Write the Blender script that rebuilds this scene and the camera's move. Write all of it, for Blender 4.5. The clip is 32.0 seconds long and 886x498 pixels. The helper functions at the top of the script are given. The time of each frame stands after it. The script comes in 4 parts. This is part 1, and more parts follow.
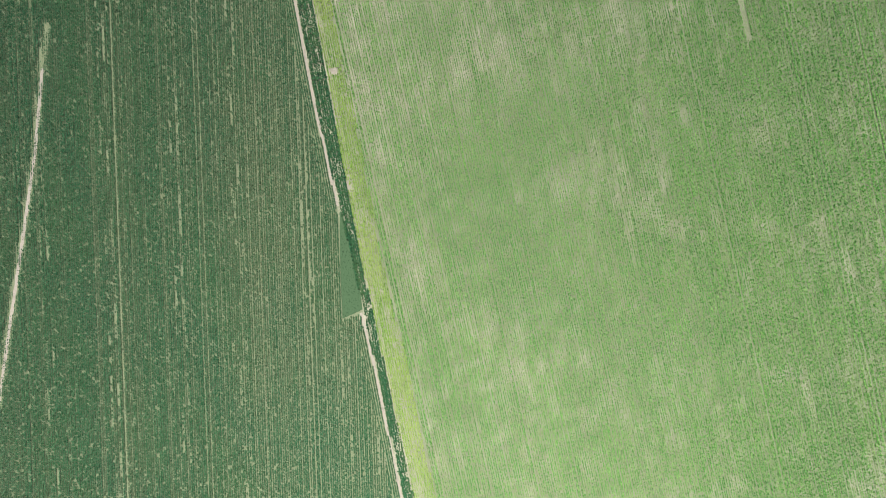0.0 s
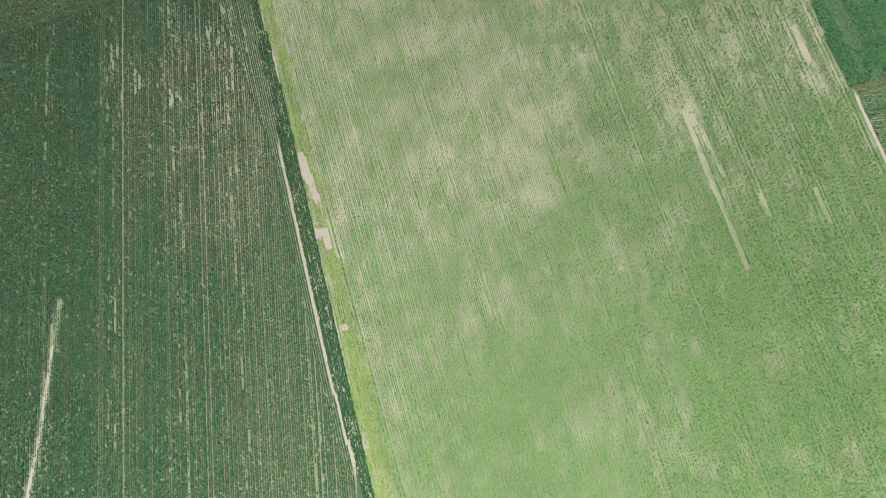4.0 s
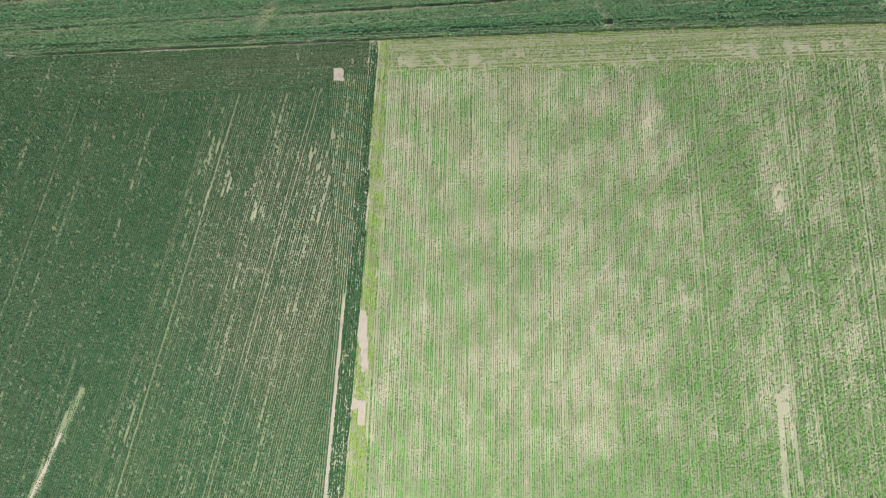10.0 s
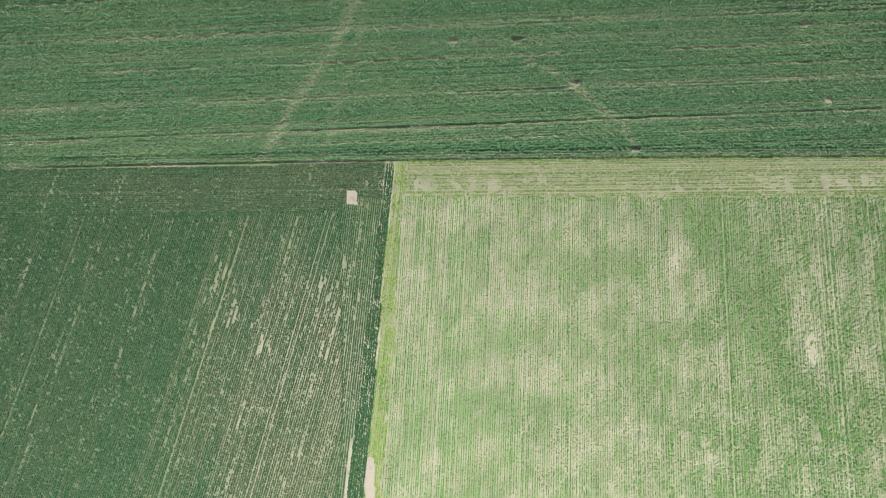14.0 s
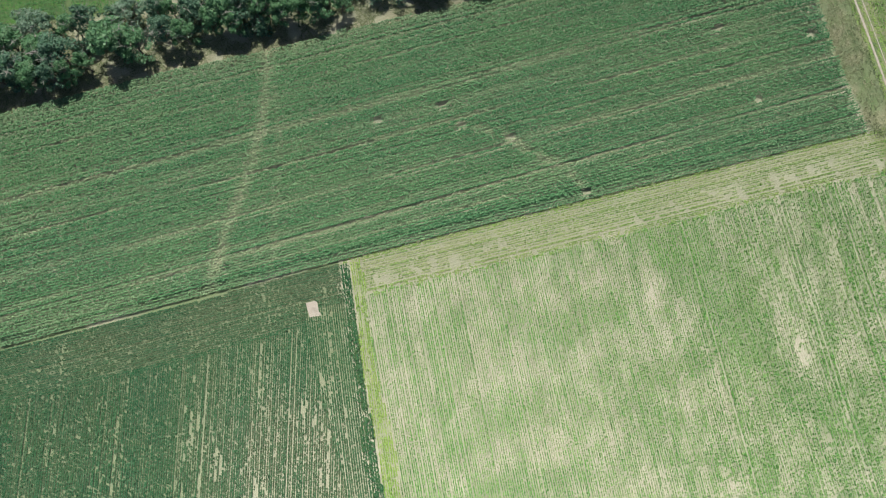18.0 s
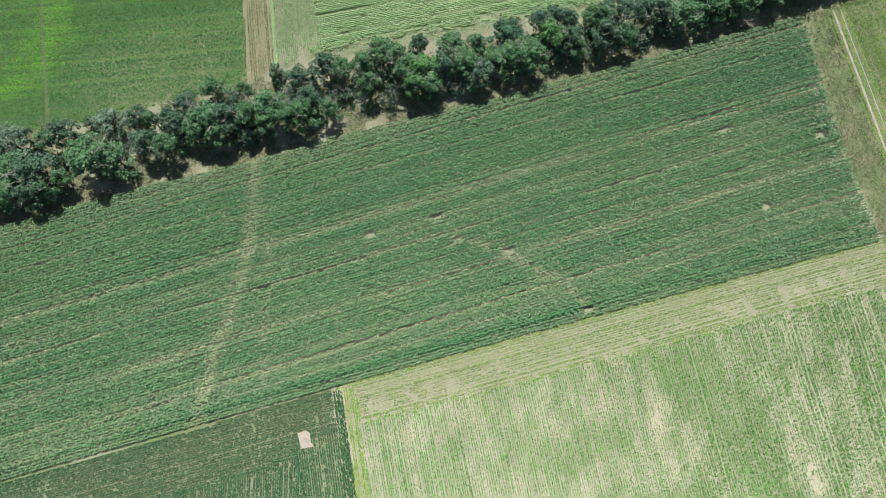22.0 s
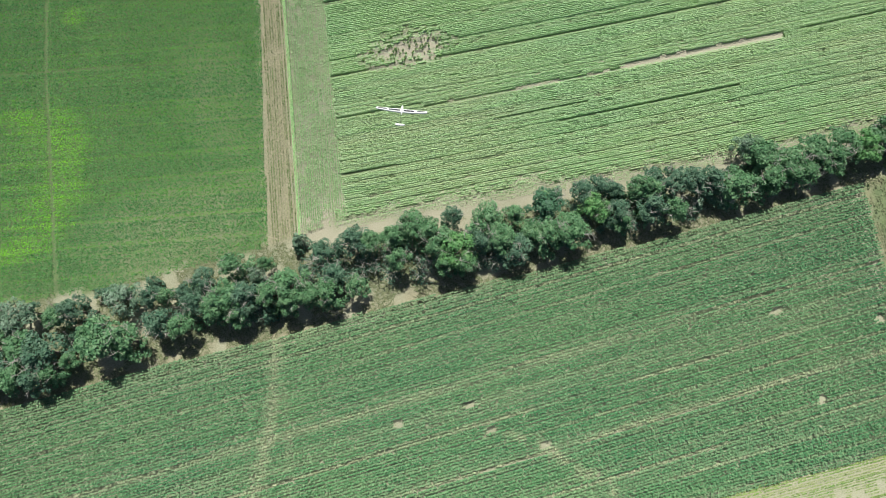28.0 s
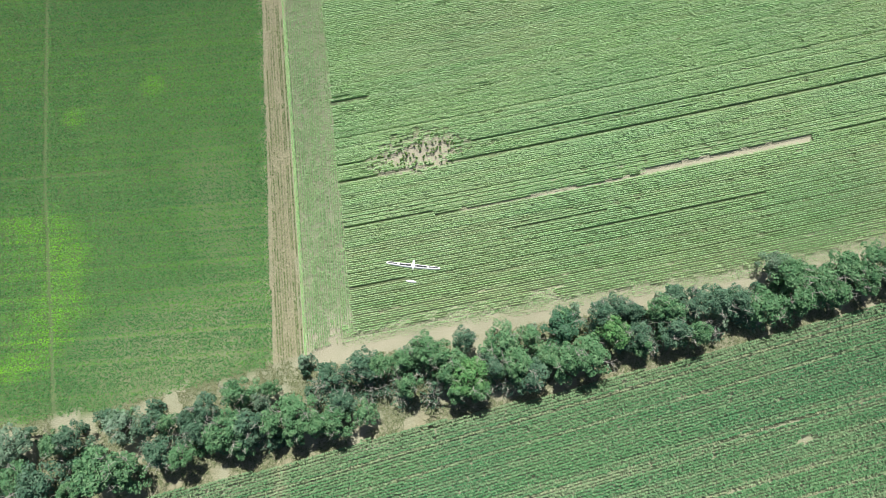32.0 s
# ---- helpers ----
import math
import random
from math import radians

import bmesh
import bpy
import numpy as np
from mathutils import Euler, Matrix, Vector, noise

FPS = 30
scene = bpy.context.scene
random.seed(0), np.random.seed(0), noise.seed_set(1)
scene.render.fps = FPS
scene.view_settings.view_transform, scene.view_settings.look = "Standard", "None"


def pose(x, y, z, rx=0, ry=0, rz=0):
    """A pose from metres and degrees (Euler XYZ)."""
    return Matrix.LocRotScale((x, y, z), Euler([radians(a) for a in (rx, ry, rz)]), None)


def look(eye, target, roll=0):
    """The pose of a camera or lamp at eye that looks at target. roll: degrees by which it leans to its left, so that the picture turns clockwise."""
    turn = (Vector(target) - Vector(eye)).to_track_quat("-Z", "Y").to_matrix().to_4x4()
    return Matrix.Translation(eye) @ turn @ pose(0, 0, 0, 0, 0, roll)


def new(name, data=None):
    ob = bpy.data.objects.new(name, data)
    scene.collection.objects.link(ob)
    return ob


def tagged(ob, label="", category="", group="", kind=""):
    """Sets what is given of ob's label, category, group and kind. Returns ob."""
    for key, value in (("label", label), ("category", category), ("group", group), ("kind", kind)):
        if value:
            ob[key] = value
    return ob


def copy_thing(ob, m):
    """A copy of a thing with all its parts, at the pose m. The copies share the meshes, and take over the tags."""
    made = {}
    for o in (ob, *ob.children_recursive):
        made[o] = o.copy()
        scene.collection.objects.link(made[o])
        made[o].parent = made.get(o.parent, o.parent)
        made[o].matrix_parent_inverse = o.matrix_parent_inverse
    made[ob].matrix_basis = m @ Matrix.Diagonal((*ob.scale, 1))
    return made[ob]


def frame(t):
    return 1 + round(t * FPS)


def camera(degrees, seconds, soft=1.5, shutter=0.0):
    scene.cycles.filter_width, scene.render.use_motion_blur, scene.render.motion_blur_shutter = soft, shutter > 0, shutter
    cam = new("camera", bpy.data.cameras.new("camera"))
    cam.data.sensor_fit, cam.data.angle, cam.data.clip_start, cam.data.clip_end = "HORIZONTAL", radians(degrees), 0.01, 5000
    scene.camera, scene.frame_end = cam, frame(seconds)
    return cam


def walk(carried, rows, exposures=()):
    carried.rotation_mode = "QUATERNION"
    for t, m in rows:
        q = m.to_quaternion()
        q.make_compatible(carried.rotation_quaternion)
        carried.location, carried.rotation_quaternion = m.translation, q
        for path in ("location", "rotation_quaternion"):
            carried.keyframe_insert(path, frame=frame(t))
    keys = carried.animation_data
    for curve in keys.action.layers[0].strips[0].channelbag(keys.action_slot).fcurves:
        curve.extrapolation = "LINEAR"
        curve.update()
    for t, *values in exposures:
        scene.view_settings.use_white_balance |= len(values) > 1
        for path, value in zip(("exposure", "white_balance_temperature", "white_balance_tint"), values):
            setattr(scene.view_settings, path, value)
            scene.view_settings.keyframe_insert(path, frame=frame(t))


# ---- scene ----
EXPOSURE, SUN, SKY = 0.30, 5.0, 0.05
# rows: seconds, x, y, z, rx, ry, rz
PATH = [
    (0.0, 7.84, -149.58, 142.50, -0.175, 0.708, -19.515),
    (0.5, 8.52, -146.35, 142.90, 1.409, 0.663, -19.434),
    (1.0, 9.09, -143.38, 143.50, 4.351, 0.603, -19.394),
    (1.5, 10.04, -140.69, 143.79, 7.286, 0.729, -19.297),
    (2.0, 10.16, -137.69, 143.93, 9.997, 0.557, -20.588),
    (2.5, 10.66, -134.68, 143.96, 11.851, 0.520, -22.411),
    (3.0, 11.31, -131.43, 144.13, 11.979, 0.535, -23.269),
    (3.5, 12.18, -127.96, 144.04, 11.999, 0.588, -23.616),
    (5.5, 16.11, -113.61, 143.73, 11.996, 0.751, -23.570),
    (6.0, 16.87, -109.92, 143.60, 11.997, 0.718, -23.417),
    (6.5, 17.53, -106.79, 143.49, 12.283, 0.721, -22.409),
    (7.0, 18.35, -103.32, 143.42, 12.420, 0.768, -19.658),
    (7.5, 18.56, -99.59, 143.31, 12.587, 0.618, -14.605),
    (8.0, 18.86, -95.92, 143.23, 12.733, 0.551, -10.398),
    (8.5, 19.16, -92.03, 143.36, 12.764, 0.538, -8.225),
    (9.0, 19.43, -88.55, 143.11, 12.949, 0.594, -6.987),
    (9.5, 19.80, -84.82, 143.18, 13.016, 0.702, -6.159),
    (10.0, 20.34, -81.23, 143.06, 13.195, 0.880, -5.582),
    (10.5, 20.49, -77.52, 142.98, 13.343, 0.972, -5.184),
    (11.0, 20.56, -73.46, 142.98, 13.322, 1.002, -4.943),
    (11.5, 20.82, -69.09, 143.13, 13.199, 1.088, -4.718),
    (12.0, 21.10, -64.66, 143.44, 13.047, 1.195, -4.610),
    (12.5, 21.20, -60.31, 143.64, 12.964, 1.234, -4.469),
    (13.0, 21.45, -55.98, 143.84, 12.878, 1.292, -4.328),
    (13.5, 21.56, -51.78, 143.84, 12.853, 1.297, -4.226),
    (14.0, 22.05, -47.95, 143.98, 12.904, 1.402, -3.888),
    (14.5, 22.45, -44.51, 144.25, 12.880, 1.442, -3.267),
    (16.5, 19.77, -33.88, 143.01, 12.024, 0.095, -7.627),
    (17.0, 20.31, -31.67, 142.93, 12.189, -0.007, -12.408),
    (17.5, 21.40, -29.26, 142.83, 12.349, 0.039, -15.755),
    (18.0, 22.46, -26.12, 142.69, 12.315, -0.023, -18.067),
    (18.5, 23.66, -22.87, 142.56, 12.276, -0.085, -18.998),
    (19.0, 25.44, -19.94, 142.43, 12.342, 0.088, -19.206),
    (19.5, 26.77, -16.33, 142.39, 12.210, 0.002, -19.285),
    (20.0, 27.97, -12.51, 142.67, 12.010, -0.056, -19.209),
    (20.5, 29.48, -9.25, 142.87, 11.972, 0.091, -19.140),
    (21.0, 30.56, -5.92, 143.01, 11.982, 0.121, -19.071),
    (21.5, 31.87, -2.47, 143.08, 11.910, 0.218, -18.978),
    (22.0, 32.96, 1.24, 142.98, 11.806, 0.272, -18.787),
    (22.5, 33.88, 4.58, 142.81, 11.871, 0.350, -18.613),
    (23.0, 34.28, 7.99, 142.56, 11.944, 0.283, -18.490),
    (23.5, 34.68, 11.66, 142.53, 11.896, 0.213, -18.425),
    (24.0, 35.17, 15.14, 142.34, 11.920, 0.178, -18.303),
    (24.5, 35.44, 18.49, 142.12, 12.015, 0.141, -18.236),
    (25.0, 35.74, 21.67, 142.00, 12.177, 0.123, -18.168),
    (25.5, 36.24, 25.10, 141.93, 12.199, 0.145, -18.103),
    (27.5, 39.57, 41.16, 142.50, 11.340, 0.353, -17.898),
    (28.0, 40.40, 44.88, 142.36, 11.261, 0.394, -17.913),
    (28.5, 41.33, 48.32, 142.18, 11.275, 0.474, -17.867),
    (29.0, 42.32, 51.59, 142.03, 11.297, 0.579, -17.785),
    (29.5, 43.05, 54.68, 141.89, 11.415, 0.612, -17.790),
    (30.0, 43.55, 57.99, 141.78, 11.455, 0.575, -17.832),
    (30.5, 44.38, 60.91, 141.68, 11.566, 0.664, -17.793),
    (31.0, 45.38, 63.92, 141.57, 11.633, 0.780, -17.748),
    (31.5, 46.64, 67.59, 141.60, 11.379, 0.913, -17.697),
    (32.0, 47.74, 70.90, 141.57, 11.247, 1.041, -17.654),
]
cam = camera(69.98, 32.0, soft=0.8)
walk(cam, [(r[0], pose(*r[1:])) for r in PATH], exposures=[(0.0, EXPOSURE), (32.0, EXPOSURE)])

# ---- light ----
SUN_ELEVATION, SUN_AZIMUTH = 60.0, 12.0   # azimuth clockwise from +y
world = bpy.data.worlds.new("sky")
scene.world = world
world.use_nodes = True
wn = world.node_tree
wn.nodes.clear()
sky = wn.nodes.new("ShaderNodeTexSky")
sky.sky_type = "NISHITA"
sky.sun_disc = False
sky.sun_elevation = radians(SUN_ELEVATION)
sky.sun_rotation = radians(SUN_AZIMUTH)
sky.air_density, sky.dust_density, sky.ozone_density = 1.0, 1.2, 1.0
bg = wn.nodes.new("ShaderNodeBackground")
bg.inputs["Strength"].default_value = SKY
wo = wn.nodes.new("ShaderNodeOutputWorld")
wn.links.new(sky.outputs[0], bg.inputs[0])
wn.links.new(bg.outputs[0], wo.inputs[0])
sun_data = bpy.data.lights.new("sun", "SUN")
sun_data.energy, sun_data.angle, sun_data.color = SUN, radians(0.53), (1.0, 0.985, 0.91)
sun = new("sun", sun_data)
sd = Vector((math.sin(radians(SUN_AZIMUTH)) * math.cos(radians(SUN_ELEVATION)),
             math.cos(radians(SUN_AZIMUTH)) * math.cos(radians(SUN_ELEVATION)), math.sin(radians(SUN_ELEVATION))))
sun.matrix_world = look(sd * 300, (0, 0, 0))

# ---- materials ----
class Nodes:
    """A small builder for node materials."""

    def __init__(self, name):
        self.mat = bpy.data.materials.new(name)
        self.mat.use_nodes = True
        self.t = self.mat.node_tree
        self.p = self.t.nodes["Principled BSDF"]
        self.geo = self.t.nodes.new("ShaderNodeNewGeometry")

    def add(self, kind):
        return self.t.nodes.new(kind)

    def put(self, socket, value):
        if hasattr(value, "links"):
            self.t.links.new(value, socket)
        else:
            socket.default_value = value

    def noise(self, size, detail=3.0, rough=0.55, stretch=None, turn=0.0):
        m = self.add("ShaderNodeMapping")
        m.inputs["Rotation"].default_value = (0, 0, turn)
        s = 1.0 / size
        m.inputs["Scale"].default_value = (s, s, s) if stretch is None else (s * stretch[0], s * stretch[1], s)
        self.put(m.inputs["Vector"], self.geo.outputs["Position"])
        n = self.add("ShaderNodeTexNoise")
        n.inputs["Scale"].default_value = 1.0
        n.inputs["Detail"].default_value = detail
        n.inputs["Roughness"].default_value = rough
        self.put(n.inputs["Vector"], m.outputs[0])
        return n.outputs["Fac"]

    def ramp(self, fac, lo, hi, a=0.0, b=1.0):
        r = self.add("ShaderNodeMapRange")
        r.interpolation_type = "SMOOTHSTEP"
        self.put(r.inputs["Value"], fac)
        for k, v in zip((1, 2, 3, 4), (lo, hi, a, b)):
            r.inputs[k].default_value = v
        return r.outputs[0]

    def math(self, op, a, b=0.0):
        m = self.add("ShaderNodeMath")
        m.operation = op
        m.use_clamp = op in ("MULTIPLY", "ADD")
        self.put(m.inputs[0], a)
        self.put(m.inputs[1], b)
        return m.outputs[0]

    def mix(self, fac, a, b):
        m = self.add("ShaderNodeMix")
        m.data_type = "RGBA"
        self.put(m.inputs["Factor"], fac)
        for key, v in (("A", a), ("B", b)):
            s = [i for i in m.inputs if i.name == key and i.type == "RGBA"][0]
            self.put(s, v if hasattr(v, "links") else (*v, 1.0))
        return [o for o in m.outputs if o.type == "RGBA"][0]

    def attr(self, name):
        a = self.add("ShaderNodeAttribute")
        a.attribute_name = name
        return a.outputs["Fac"]

    def island(self):
        return self.geo.outputs["Random Per Island"]

    def obj_random(self):
        return self.add("ShaderNodeObjectInfo").outputs["Random"]

    def done(self, color, rough=0.8, bump=None, bump_dist=0.05, spec=0.3, sheen=0.0, metal=0.0, trans=0.0):
        self.put(self.p.inputs["Base Color"], color if hasattr(color, "links") else (*color, 1.0))
        self.put(self.p.inputs["Roughness"], rough)
        self.p.inputs["Specular IOR Level"].default_value = spec
        self.p.inputs["Metallic"].default_value = metal
        self.p.inputs["Diffuse Roughness"].default_value = 1.0 if spec <= 0.3 else 0.0
        if bump is not None:
            b = self.add("ShaderNodeBump")
            b.inputs["Strength"].default_value = 0.6
            b.inputs["Distance"].default_value = bump_dist
            self.put(b.inputs["Height"], bump)
            self.put(self.p.inputs["Normal"], b.outputs[0])
        if trans:
            tr = self.add("ShaderNodeBsdfTranslucent")
            self.put(tr.inputs["Color"], color if hasattr(color, "links") else (*color, 1.0))
            ms = self.add("ShaderNodeMixShader")
            ms.inputs[0].default_value = trans
            self.t.links.new(self.p.outputs[0], ms.inputs[1])
            self.t.links.new(tr.outputs[0], ms.inputs[2])
            out = [n for n in self.t.nodes if n.type == "OUTPUT_MATERIAL"][0]
            self.t.links.new(ms.outputs[0], out.inputs["Surface"])
        return self.mat


def crop_material(name, lush, mid, pale, dry, turn=0.0, big=14.0, stretch=(1.0, 0.35), spec=0.10, rough=0.75, shade=0.45):
    """Leaves of a crop: two greens in patches, pale leaves among dark blotches that paint in the leaves' own shade, and
    dry plants where the vigour is low.
    """
    n = Nodes(name)
    patch = n.ramp(n.noise(big, 4.0, 0.6, stretch, turn), 0.35, 0.65)
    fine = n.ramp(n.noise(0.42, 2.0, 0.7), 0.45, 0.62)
    self_shade = n.ramp(n.noise(0.45, 2.0, 0.7, (1.2, 1.0), 0.7), 0.54, 0.66)
    col = n.mix(patch, lush, mid)
    col = n.mix(n.math("SUBTRACT", 1.0, n.attr("vigour")), col, dry)
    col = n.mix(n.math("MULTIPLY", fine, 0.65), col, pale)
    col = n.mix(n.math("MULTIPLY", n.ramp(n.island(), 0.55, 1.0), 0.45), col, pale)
    # painted self-shade of the canopy: noise blotches darkened to shade times the lush green
    col = n.mix(n.math("MULTIPLY", self_shade, 0.75), col, tuple(c * shade for c in lush))
    return n.done(col, rough, n.noise(0.14, 2.0), 0.05, spec)


def ground_material():
    n = Nodes("field_ground")
    clod = n.noise(0.25, 4.0, 0.7)
    wide = n.noise(9.0, 4.0, 0.6)
    soil = n.mix(n.ramp(wide, 0.3, 0.7), (0.32, 0.30, 0.220), (0.41, 0.388, 0.295))
    soil = n.mix(n.ramp(clod, 0.35, 0.7), soil, (0.64, 0.595, 0.485))
    grass = n.mix(n.ramp(n.noise(3.0, 4.0, 0.6), 0.35, 0.65), (0.075, 0.15, 0.05), (0.12, 0.20, 0.065))
    grass = n.mix(n.ramp(n.noise(0.4, 3.0, 0.7), 0.4, 0.75), grass, (0.18, 0.25, 0.10))
    straw = n.mix(n.ramp(n.noise(0.5, 4.0, 0.7), 0.35, 0.7), (0.28, 0.26, 0.165), (0.46, 0.42, 0.29))
    col = n.mix(n.math("MULTIPLY", n.attr("grass"), 1.0), soil, grass)
    col = n.mix(n.math("MULTIPLY", n.attr("straw"), 1.0), col, straw)
    return n.done(col, 0.95, clod, 0.06, 0.1)


M_GROUND = ground_material()
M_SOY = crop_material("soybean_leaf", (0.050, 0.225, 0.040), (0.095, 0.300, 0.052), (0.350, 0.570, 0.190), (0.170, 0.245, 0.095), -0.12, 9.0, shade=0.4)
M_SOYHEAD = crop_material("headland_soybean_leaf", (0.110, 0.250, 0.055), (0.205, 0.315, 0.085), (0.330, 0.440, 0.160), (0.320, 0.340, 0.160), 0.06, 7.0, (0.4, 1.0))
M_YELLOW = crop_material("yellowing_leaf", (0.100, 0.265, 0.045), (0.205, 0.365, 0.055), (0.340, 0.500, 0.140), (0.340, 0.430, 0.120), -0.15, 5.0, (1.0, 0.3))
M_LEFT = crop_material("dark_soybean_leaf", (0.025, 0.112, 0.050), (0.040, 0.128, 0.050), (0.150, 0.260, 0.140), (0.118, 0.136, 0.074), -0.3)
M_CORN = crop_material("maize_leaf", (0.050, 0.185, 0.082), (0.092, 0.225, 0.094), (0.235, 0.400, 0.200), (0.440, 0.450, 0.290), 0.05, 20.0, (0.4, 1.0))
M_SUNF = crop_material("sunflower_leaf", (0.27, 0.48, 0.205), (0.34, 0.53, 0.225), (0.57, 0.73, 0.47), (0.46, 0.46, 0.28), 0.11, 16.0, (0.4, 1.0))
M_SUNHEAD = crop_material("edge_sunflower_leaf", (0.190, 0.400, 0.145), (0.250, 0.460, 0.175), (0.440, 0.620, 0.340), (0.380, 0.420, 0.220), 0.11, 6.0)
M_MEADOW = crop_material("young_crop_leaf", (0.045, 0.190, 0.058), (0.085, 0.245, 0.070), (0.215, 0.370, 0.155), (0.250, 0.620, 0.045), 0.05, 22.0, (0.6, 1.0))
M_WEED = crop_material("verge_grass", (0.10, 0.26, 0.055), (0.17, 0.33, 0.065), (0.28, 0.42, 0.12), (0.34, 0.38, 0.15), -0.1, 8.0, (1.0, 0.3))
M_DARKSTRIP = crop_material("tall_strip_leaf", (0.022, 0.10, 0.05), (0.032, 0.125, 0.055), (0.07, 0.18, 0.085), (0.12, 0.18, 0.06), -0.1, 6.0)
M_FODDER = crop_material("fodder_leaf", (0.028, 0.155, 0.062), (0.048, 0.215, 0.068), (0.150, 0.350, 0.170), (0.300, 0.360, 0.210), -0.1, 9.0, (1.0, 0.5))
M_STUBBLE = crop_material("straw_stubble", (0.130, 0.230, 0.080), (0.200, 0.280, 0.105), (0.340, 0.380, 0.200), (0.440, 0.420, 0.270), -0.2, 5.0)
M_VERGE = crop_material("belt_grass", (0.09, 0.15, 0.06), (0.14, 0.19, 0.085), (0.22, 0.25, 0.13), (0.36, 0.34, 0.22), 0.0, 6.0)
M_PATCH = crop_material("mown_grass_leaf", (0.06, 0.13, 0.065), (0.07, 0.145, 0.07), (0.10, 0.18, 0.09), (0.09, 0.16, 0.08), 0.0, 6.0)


def soil_material(name, a, b):
    n = Nodes(name)
    c = n.noise(0.3, 4.0, 0.7)
    col = n.mix(n.ramp(c, 0.3, 0.7), a, b)
    col = n.mix(n.ramp(n.noise(2.2, 3.0), 0.5, 0.75), col, tuple(v * 0.82 for v in a))
    return n.done(col, 0.95, c, 0.05, 0.1)


M_SOIL = soil_material("dry_pale_soil", (0.42, 0.37, 0.315), (0.52, 0.46, 0.40))

# ---- land survey: edges of the fields (x along the belt of trees, y across it) ----
def line(pts):
    a = np.array(sorted(pts, key=lambda p: p[0]), float)
    return lambda v: np.interp(v, a[:, 0], a[:, 1])


# x of the field edges for a given y
strip_east = line([(9, 11), (5, 10.3), (0, 9.7), (-6, 8.7), (-12, 7.4), (-19, 6.4), (-32.5, 5.0), (-45.5, 3.2), (-55.6, 1.8), (-86, -3.0), (-98.4, -5.0), (-112, -7.0), (-125, -9.2), (-146, -12.3), (-194, -18.2), (-270, -28)])
strip_west = line([(9, 8.7), (4, 8.0), (-2, 7.2), (-9, 5.7), (-23, 3.6), (-35, 1.6), (-45, 0.2), (-53, -1.2), (-62.6, -3.2), (-74.5, -4.9), (-85.7, -6.8), (-97.7, -8.8), (-111.6, -10.7), (-125, -12.2), (-157, -15.9), (-199, -21.2), (-270, -31)])
soy_east = line([(12, 144), (0, 142), (-59, 136.8), (-87, 131.6), (-109, 128.7), (-160, 122), (-270, 108)])
lane_x = line([(80, 157), (57, 153.9), (39, 151.8), (25.6, 150.2), (0, 147), (-12, 145.5)])
maize_east = line([(62, 146), (55, 145), (25, 139.7), (6, 138), (-4, 138)])
stubble_west = line([(80, 8.6), (86, 9.9), (130, 19.9), (173, 29.9), (240, 45)])
stubble_east = line([(80, 16.2), (84, 17.1), (134, 27.4), (171, 34.6), (240, 48.5)])
sun_west = line([(80, 24.2), (86, 25.6), (118, 31.4), (169, 41.0), (240, 55)])
meadow_lane = line([(80, -39.5), (93, -37.9), (143, -30.5), (190, -21.1), (240, -11)])
# y of the field edges for a given x
maize_south = line([(-140, 17), (-86, 13.6), (-44, 11.2), (10, 8.3), (65, 4.7), (130, 0.2), (143, -1.2), (170, -3)])
maize_north = line([(-140, 72), (-54, 68), (-19, 66.3), (5, 64.4), (26, 63.8), (50, 62), (79, 60), (110, 58.5), (140, 57.5), (200, 55)])
sun_south = line([(0, 88.5), (25.6, 85.3), (51, 82.0), (76, 78.5), (114, 72.4), (150, 69.5), (220, 64)])
meadow_south = line([(-140, 99), (-50, 90.5), (-26, 86.8), (0, 85.5), (12, 85)])
head_west = line([(-140, 5), (-85, 1.3), (-30, -3.2), (0, -4.0), (12, -5)])
head_east = line([(8, -0.8), (16, -1.4), (73, -6.2), (127, -10.0), (145, -12)])

rng = np.random.default_rng(7)
LATTICE = rng.random((8, 64, 64))


def vnoise(x, y, size, layer=0):
    """Smooth value noise, 0 to 1."""
    u, v = np.asarray(x) / size + 200.37, np.asarray(y) / size + 200.71
    i, j = np.floor(u).astype(int), np.floor(v).astype(int)
    a, b = u - i, v - j
    a, b = a * a * (3 - 2 * a), b * b * (3 - 2 * b)
    g = LATTICE[layer % 8]
    i, j = i % 64, j % 64
    i2, j2 = (i + 1) % 64, (j + 1) % 64
    return (g[i, j] * (1 - a) + g[i2, j] * a) * (1 - b) + (g[i, j2] * (1 - a) + g[i2, j2] * a) * b


def fnoise(x, y, size, layer=0):
    return 0.55 * vnoise(x, y, size, layer) + 0.3 * vnoise(x, y, size / 2.3, layer + 1) + 0.15 * vnoise(x, y, size / 5.1, layer + 2)


def near(x, y, pts, half, soft=0.35):
    """1 on a polyline of that half width, falling to 0 at its edge."""
    best = np.full(np.shape(x), 1e9)
    for (ax, ay), (bx, by) in zip(pts[:-1], pts[1:]):
        dx, dy = bx - ax, by - ay
        t = np.clip(((x - ax) * dx + (y - ay) * dy) / (dx * dx + dy * dy), 0, 1)
        best = np.minimum(best, np.hypot(x - ax - t * dx, y - ay - t * dy))
    return np.clip((half * (1 + soft) - best) / (2 * soft * half), 0, 1)


def blob(x, y, cx, cy, rx, ry, turn=0.0):
    """1 in the middle of an ellipse, 0 outside it."""
    c, s = math.cos(turn), math.sin(turn)
    u, v = (x - cx) * c + (y - cy) * s, -(x - cx) * s + (y - cy) * c
    return np.clip(1.35 - 1.35 * ((u / rx) ** 2 + (v / ry) ** 2), 0, 1)


